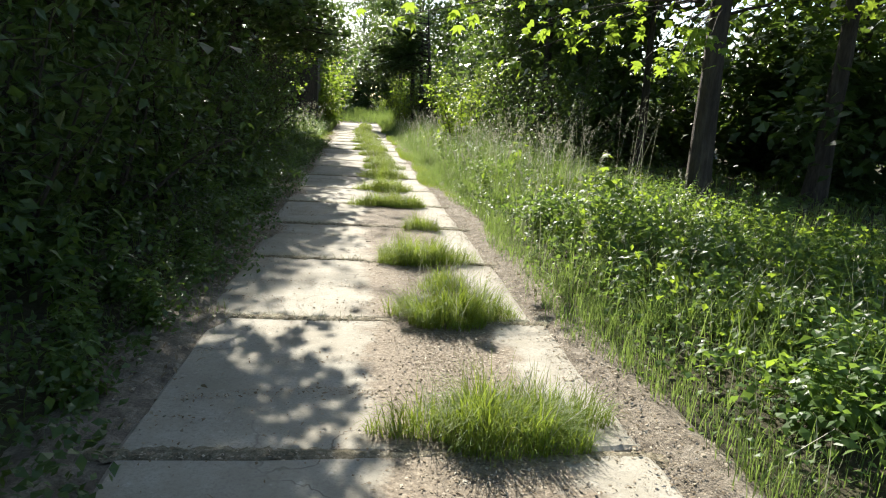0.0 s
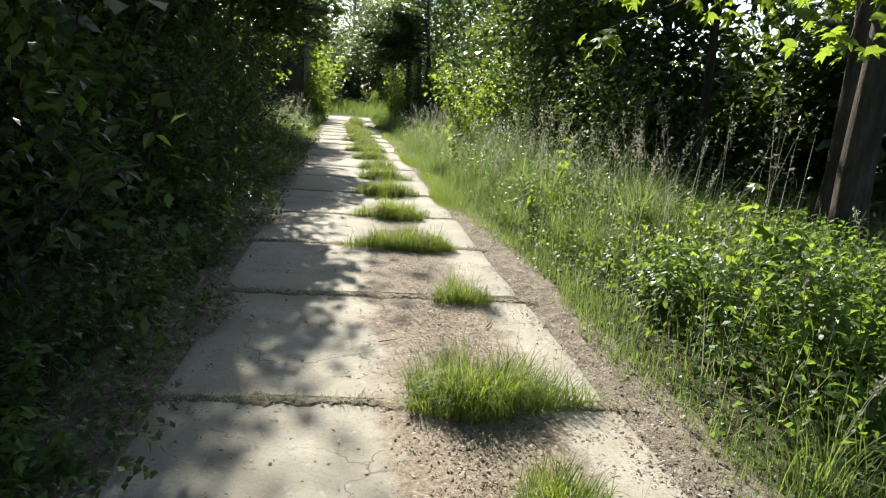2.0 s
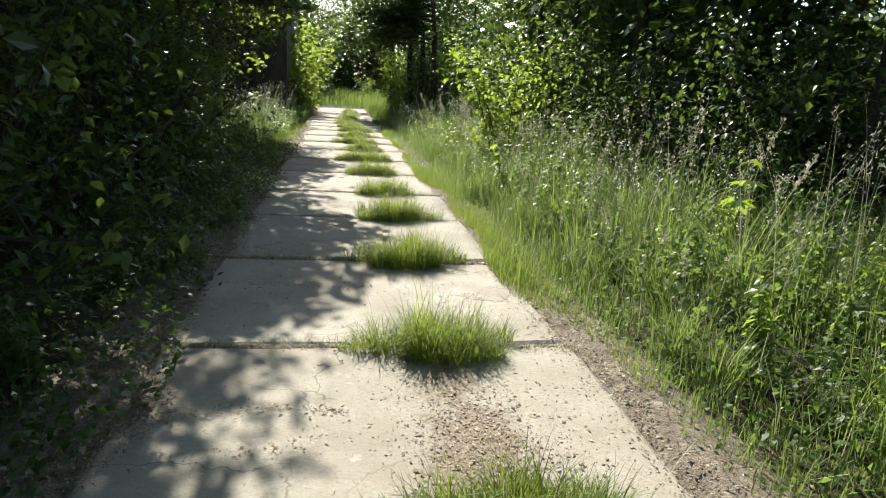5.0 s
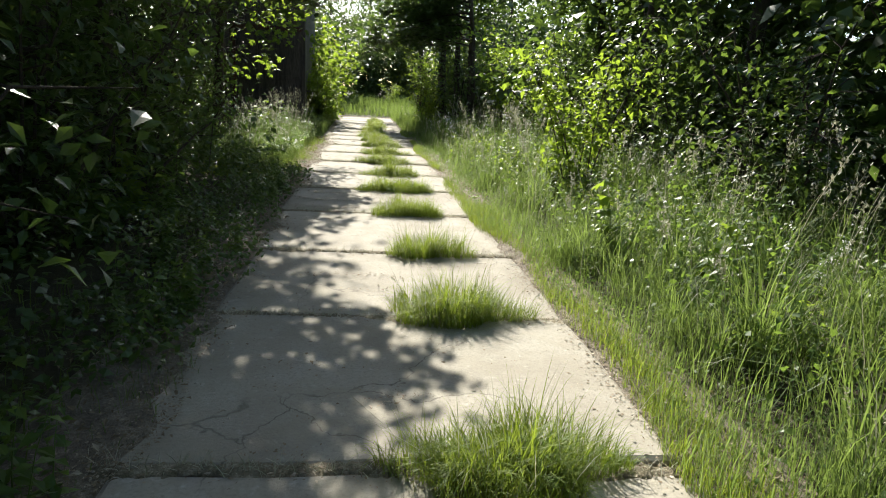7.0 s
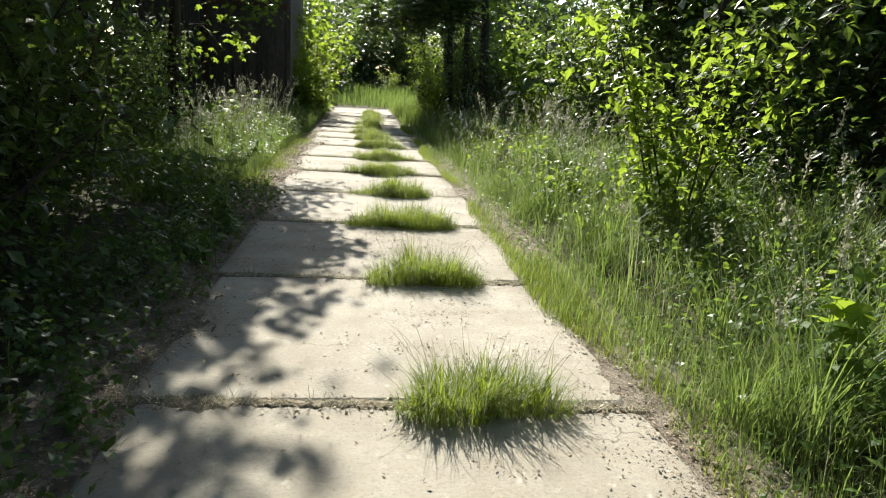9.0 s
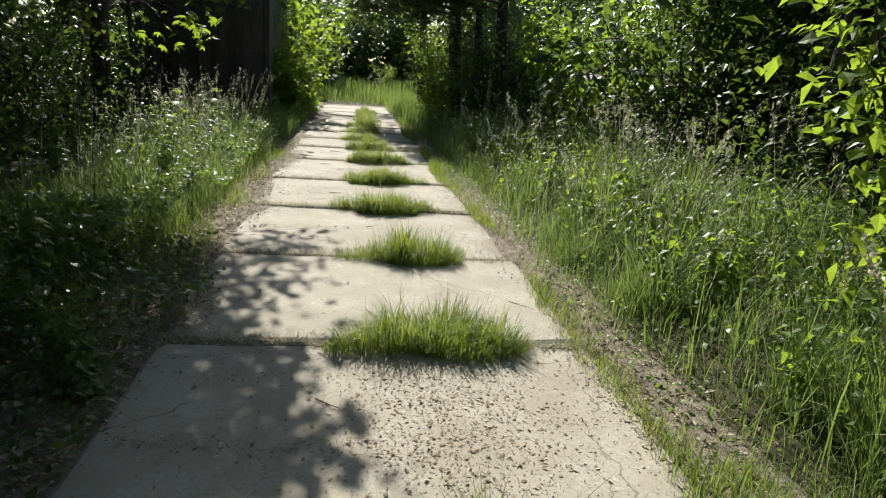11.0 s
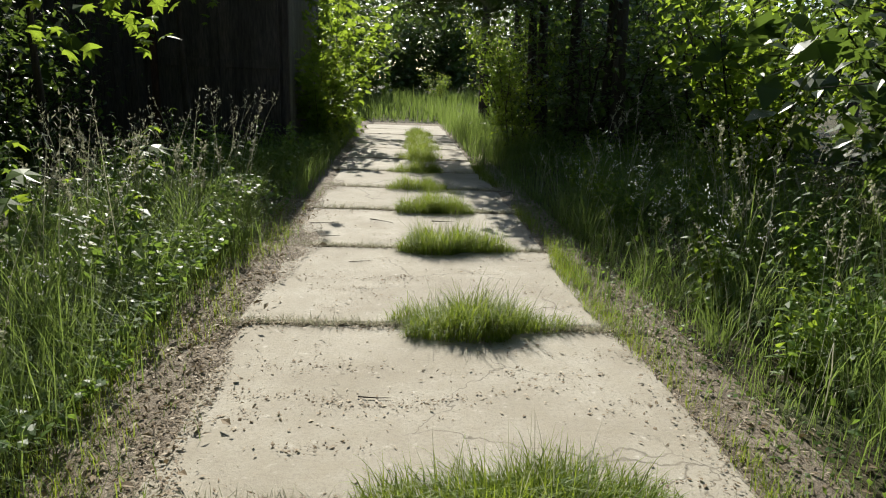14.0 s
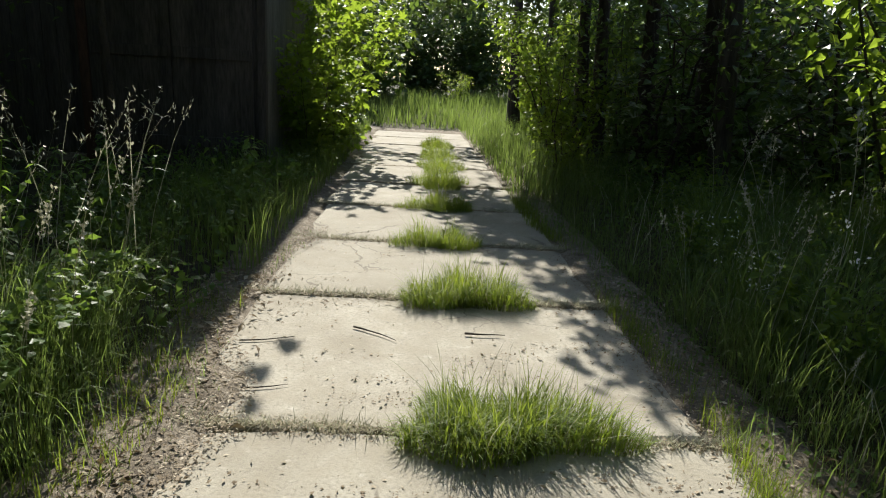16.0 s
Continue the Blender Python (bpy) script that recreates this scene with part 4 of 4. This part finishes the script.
spot(MAPLE_BUSH, -1.45, 36.7, 0, 0.88, copy=False)
spot(MAPLE_BUSH, -1.6, 35.15, 100, 0.58)
spot(MAPLE_BUSH, -2.0, 40.6, 200, 1.0)

# maples whose branches hang over the verges
def hanging_spray(owner, foot, start, tips, seed):
    """A branch of a tree that droops to sprays of lobed leaves at the tips (world places)."""
    r = np.random.default_rng(seed)
    base, wood, pos = np.array(foot), [], []
    for tip in tips:
        a, b = np.array(start) - base, np.array(tip) - base
        s = np.linspace(0, 1, 7)[:, None]
        line = a + (b - a) * s + np.array([0, 0, 0.5]) * (s * (1 - s)) * 1.6 + r.normal(0, 0.03, (7, 3)) * s
        wood.append(tube(line, np.linspace(0.016, 0.004, 7), 5))
        k = int(r.integers(8, 13))
        pos.append(b + r.normal(0, 0.12, (k, 3)) * [1.3, 1.3, 0.8])
        pos.append(line[4] + r.normal(0, 0.15, (5, 3)))
    stick = part("branch", mesh_np("branch", *join(wood), BARK, True), owner)
    for p in np.concatenate(pos):
        leaf = part("leaf", LOBED[int(r.integers(0, 4))], stick)
        turn = Euler((float(r.normal(-0.55, 0.4)), float(r.normal(0, 0.4)), float(r.uniform(0, 6.28))))
        leaf.matrix_basis = Matrix.LocRotScale(Vector(p), turn, Vector((1, 1, 1)) * float(0.16 * r.uniform(0.6, 1.25)))


LOBED = [mesh_np("leaf", MAPLE_V * [1, 1, 0.6 + 0.5 * k], MAPLE_F, MAPLE) for k in range(4)]
MAPLE_TREE = tree("tree", "maple tree with bright leaves hanging over the verge", 7.0, 0.12, 0.42, 3.0, 1300, 0.17, 431, MAPLE, MAP, 9, side=math.pi, spread=0.22)
spot(MAPLE_TREE, 5.8, 10.2, 0, 1.0, copy=False)
hanging_spray(MAPLE_TREE, (5.8, 10.2, float(ground_z(5.8, 10.2))), (5.8, 10.2, 3.3),
              [(1.97, 8.4, 2.15), (2.6, 7.9, 2.45), (3.25, 8.2, 2.55), (3.67, 8.47, 2.2), (3.95, 8.2, 2.1), (4.3, 8.9, 2.5), (3.0, 9.2, 2.75), (2.3, 9.0, 2.6), (4.0, 7.4, 2.35), (3.5, 6.9, 2.2)], 441)
hanging_spray(MAPLE_TREE, (5.8, 10.2, float(ground_z(5.8, 10.2))), (5.8, 10.2, 3.9), [(0.35, 7.0, 2.32), (1.2, 7.6, 2.55), (1.6, 8.6, 2.7)], 442)
LOW_MAPLE = tree("tree", "young maple with bright leaves before the dark shed", 4.3, 0.07, 0.58, 1.5, 300, 0.16, 433, MAPLE, MAP, 8, side=0.2, spread=0.2)
spot(LOW_MAPLE, -3.3, 32.3, 0, 1.0, copy=False)
YOUNG = tree("tree", "slender young maple reaching over the wood side verge", 4.2, 0.05, 0.6, 1.4, 70, 0.17, 432, MAPLE, MAP, 6, side=0.0, spread=0.15)
spot(YOUNG, -3.5, 28.6, 0, 1.0, copy=False)
hanging_spray(YOUNG, (-3.5, 28.6, float(ground_z(-3.5, 28.6))), (-3.5, 28.6, 2.2), [(-2.4, 28.42, 1.8), (-2.25, 28.0, 2.0), (-2.7, 27.6, 1.75)], 443)

# ---- fallen branch ----
def fallen_branch(x, y, yaw, length, rad, label, mat, name="fallen_branch", z=None):
    r = np.random.default_rng(int(abs(x * 100)) + 3)
    p, q = limb((0, 0, rad), (1, 0, 0.0), length, rad, r, 0.16, 7)
    p[:, 2] = rad
    ob = new(name, mesh_np(name, *tube(p, q, 7), mat, True))
    ob.matrix_basis = pose(x, y, float(ground_z(x, y)) + 0.015 if z is None else z, 0, 0, yaw)
    return tagged(ob, label, "branch")


fallen_branch(-2.9, 26.0, 5, 1.2, 0.03, "pale barkless branch lying in the grass", PALE_WOOD)


# ---- litter ----
def litter():
    r = np.random.default_rng(77)
    pos = []

    def strew(n, x, y, z=0.004):
        pos.append(np.stack([x, y, np.full(n, z)], 1))

    for y in JOINTS:
        n = 900 if y < 19 else 1700
        x = r.uniform(PATH_L, PATH_R, n)
        strew(n, x, y + 0.05 + SKEW * (x - PATH_L) + r.normal(0, 0.04, n))
    strew(7000, r.uniform(-1.05, 1.5, 7000), r.uniform(1, 32, 7000))
    # drifts in patches, drawn out across the path
    for k in range(430):
        cx, cy = r.uniform(-0.95, 1.35), r.uniform(1.5, 31)
        n = int(r.integers(20, 75))
        strew(n, cx + r.normal(0, 0.15, n), cy + r.normal(0, 0.035, n), 0.005)
    # windrows of husks part way across the slabs
    for a, b in zip(JOINTS[2:20], JOINTS[3:21]):
        if r.uniform() < 0.7:
            y, n = a + (b - a) * r.uniform(0.3, 0.65), int(r.integers(200, 420))
            x = r.uniform(-0.85, r.uniform(0.0, 0.4), n)
            strew(n, x, y + 0.05 * np.sin(x * 5 + a) + r.normal(0, 0.032, n), 0.006)
    strew(30000, r.normal(0.6, 0.19, 30000), r.uniform(1.5, 10.8, 30000) - 0.8 * r.uniform(0, 1, 30000) ** 2, 0.007)
    strew(4000, r.normal(0.5, 0.35, 4000), r.normal(19.4, 0.45, 4000), 0.006)
    strew(22000, r.normal(1.48, 0.15, 22000), r.uniform(1, 30, 22000), 0.024)
    # thick crumbs over both slab edges, in bays
    y = r.uniform(5, 31, 34000)
    strew(34000, -0.95 + 0.1 * np.sin(y * 1.9) + 0.06 * np.sin(y * 4.3 + 1) + 0.15 * np.exp(-((y - 27.4) / 0.6) ** 2) - np.abs(r.normal(0, 0.17, 34000)) + 0.06, y, 0.026)
    y = r.uniform(2, 31, 12000)
    strew(12000, 1.36 + 0.05 * np.sin(y * 3.1) + r.normal(0, 0.06, 12000), y, 0.008)
    p = np.concatenate(pos)
    m = turns(r.uniform(0, 6.28, len(p)), r.normal(0, 0.25, len(p)), r.normal(0, 0.25, len(p)))
    sc = np.stack([r.uniform(0.25, 1.1, len(p)), np.ones(len(p)), np.ones(len(p))], 1) * (0.009 + 0.024 * r.uniform(0, 1, len(p)) ** 3)[:, None]
    return tagged(new("leaf_litter", mesh_np("leaf_litter", *stamp(DIAMOND_V, DIAMOND_F, p, m, sc), LITTER)), "dry brown seed husks and leaf crumbs on the slabs", "leaf litter", kind="stuff")


litter()


def dead_leaves():
    """Last year's leaves and stalk bits gathered along the wood side of the slabs."""
    r = np.random.default_rng(83)
    n = 8500
    x = np.where(r.uniform(0, 1, n) < 0.75, r.normal(-1.16, 0.16, n), r.normal(1.62, 0.12, n))
    y = np.where(r.uniform(0, 1, n) < 0.7, r.uniform(19, 29.5, n), r.uniform(3, 19, n))
    m = turns(r.uniform(0, 6.28, n), r.normal(0, 0.35, n), r.normal(0, 0.35, n))
    sc = np.stack([r.uniform(0.15, 1.0, n), np.ones(n), np.ones(n)], 1) * (0.025 + 0.045 * r.uniform(0, 1, n) ** 2)[:, None]
    v, f = stamp(OVATE_V, OVATE_F, np.stack([x, y, np.full(n, 0.03)], 1), m, sc)
    return tagged(new("dead_leaves", mesh_np("dead_leaves", v, f, LITTER)), "curled brown dead leaves and stalk bits beside the slabs", "leaf litter", kind="stuff")


dead_leaves()


def grit():
    """Small stones trodden into the earth beside and along the slabs."""
    r = np.random.default_rng(87)
    n = 7000
    kind = r.uniform(0, 1, n)
    x = np.where(kind < 0.5, r.normal(1.5, 0.12, n), np.where(kind < 0.8, r.normal(0.58, 0.2, n), r.normal(-1.1, 0.14, n)))
    y = np.where((kind >= 0.5) & (kind < 0.8), r.uniform(1.5, 10.5, n), r.uniform(1.5, 30, n))
    z = np.where(kind < 0.5, 0.02, np.where(kind < 0.8, 0.003, 0.02))
    tv = np.array([[1, 0, 0], [0, 1, 0], [-1, 0, 0], [0, -1, 0], [0.1, 0, 0.7]], float)
    tf = np.array([[0, 1, 4], [1, 2, 4], [2, 3, 4], [3, 0, 4]])
    m = turns(r.uniform(0, 6.28, n), r.normal(0, 0.2, n), r.normal(0, 0.2, n))
    v, f = stamp(tv, tf, np.stack([x, y, z - 0.002], 1), m, (0.003 + 0.008 * r.uniform(0, 1, n) ** 3))
    return tagged(new("grit", mesh_np("grit", v, f, STONE)), "small pale stones in the trodden earth", "gravel", kind="stuff")


grit()


def joint_grass():
    """Short dry grass rooted in the joints and along the slab edge."""
    r = np.random.default_rng(78)
    pos = []
    for y in JOINTS[4:21]:
        n = 1100 if y > 19 else 350
        x = np.where(r.uniform(0, 1, n) < 0.62, r.uniform(PATH_L - 0.1, 0.1, n), r.uniform(0.85, PATH_R + 0.1, n))
        pos.append(np.stack([x, y + 0.05 + SKEW * (x - PATH_L) + r.normal(0, 0.022, n), np.full(n, -0.015)], 1))
    p = np.concatenate(pos)
    v, f = blades(p, r.uniform(0.03, 0.085, len(p)), np.full(len(p), 0.0035), 0.9, 79)
    return tagged(new("joint_grass", mesh_np("joint_grass", v, f, STRAW)), "short dry grass in the slab joints", "grass", kind="stuff")


joint_grass()


def joint_fill():
    """Crumbled earth, husks and moss that stand a little proud in the joints, in ragged ribbons."""
    r = np.random.default_rng(131)
    chunks = []
    for y in JOINTS[1:]:
        x = np.linspace(PATH_L - 0.12, PATH_R + 0.1, 110)
        w = 0.028 + 0.03 * np.abs(np.interp(x, x[::7], r.normal(0, 1, len(x[::7])))) + r.uniform(0, 0.012, 110)
        mid = y + 0.05 + SKEW * (x - PATH_L) + np.interp(x, x[::9], r.normal(0, 0.012, len(x[::9]))) + r.normal(0, 0.004, 110)
        rows = []
        for u, z in ((-1, -0.012), (-0.55, 0.003), (0, 0.008), (0.55, 0.004), (1, -0.012)):
            rows.append(np.stack([x, mid + u * w + r.normal(0, 0.004, 110), z + r.normal(0, 0.0025, 110)], 1))
        v = np.stack(rows, 1).reshape(-1, 3)
        i = (np.arange(109)[:, None] * 5 + np.arange(4)[None]).ravel()
        chunks.append((v, np.concatenate([np.stack([i, i + 5, i + 6], 1), np.stack([i, i + 6, i + 1], 1)])))
    return tagged(new("joint_filling", mesh_np("joint_filling", *join(chunks), CRUMB)), "crumbled earth and moss in the slab joints", "earth", kind="stuff")


CRUMB = surface("joint_crumb", [(0.3, (0.1, 0.085, 0.055)), (0.5, (0.2, 0.17, 0.115)), (0.68, (0.36, 0.32, 0.24))], 22, 0.95, 90, 0.9, 0.01, None, (0.06, 0.06, 0.03))
joint_fill()


def twig(x, y, yaw, length, rad):
    return fallen_branch(x, y, yaw, length, rad, "thin brown twig lying on the concrete", BARK, "twig", 0.004)


TWIGS = [(-0.3, 28.55, -25, 0.32, 0.006), (0.35, 28.5, -8, 0.24, 0.007), (-0.9, 28.3, 10, 0.3, 0.005), (-0.75, 27.75, 3, 0.22, 0.005), (0.2, 22.9, 30, 0.14, 0.004),
         (0.55, 5.0, 35, 0.3, 0.006), (-0.2, 24.6, -12, 0.16, 0.004), (0.9, 7.2, 60, 0.2, 0.005), (0.15, 6.9, 20, 0.14, 0.004), (1.1, 20.9, -50, 0.2, 0.005), (-0.4, 26.9, 15, 0.18, 0.004), (-0.1, 19.6, -35, 0.16, 0.004)]
for row in TWIGS:
    twig(*row)


# ---- slabs of the path ----
def slab_mesh(seed):
    """One slab 1 x 1 across, 0.09 thick, with worn uneven edges and a low bevel."""
    r = np.random.default_rng(seed)
    bm = bmesh.new()
    top, mid, low = [], [], []
    corners = [(0, 0), (1, 0), (1, 1), (0, 1), (0, 0)]
    for i in range(16):
        k, w = i // 4, i % 4 / 4
        x, y = corners[k][0] + (corners[k + 1][0] - corners[k][0]) * w, corners[k][1] + (corners[k + 1][1] - corners[k][1]) * w
        jx, jy = r.normal(0, 0.004), r.normal(0, 0.009)
        ix, iy = (0.5 - x) * 0.02, (0.5 - y) * 0.024
        top.append(bm.verts.new((x + jx + ix, y + jy + iy, 0)))
        mid.append(bm.verts.new((x + jx, y + jy, -0.014)))
        low.append(bm.verts.new((x + jx, y + jy, -0.09)))
    bm.faces.new(top)
    for a, b in ((mid, top), (low, mid)):
        for i in range(16):
            j = (i + 1) % 16
            bm.faces.new((a[i], a[j], b[j], b[i]))
    me = bpy.data.meshes.new("slab")
    bm.to_mesh(me)
    bm.free()
    me.materials.append(CONCRETE)
    return me


SLABS = [slab_mesh(500 + i) for i in range(5)]
for i, (y0, y1) in enumerate(zip(JOINTS, JOINTS[1:])):
    ob = part("slab", SLABS[i % 5], bed)
    gap = 0.045
    ob.matrix_basis = pose(PATH_L + rng.normal(0, 0.012), y0 + gap / 2 + 0.05, rng.normal(0, 0.003), rng.normal(0, 0.12), rng.normal(0, 0.12), rng.normal(0, 0.3)) @ Matrix(((1, 0, 0, 0), (SKEW, 1, 0, 0), (0, 0, 1, 0), (0, 0, 0, 1))) @ Matrix.Diagonal((PATH_R - PATH_L, y1 - y0 - gap, 1, 1))
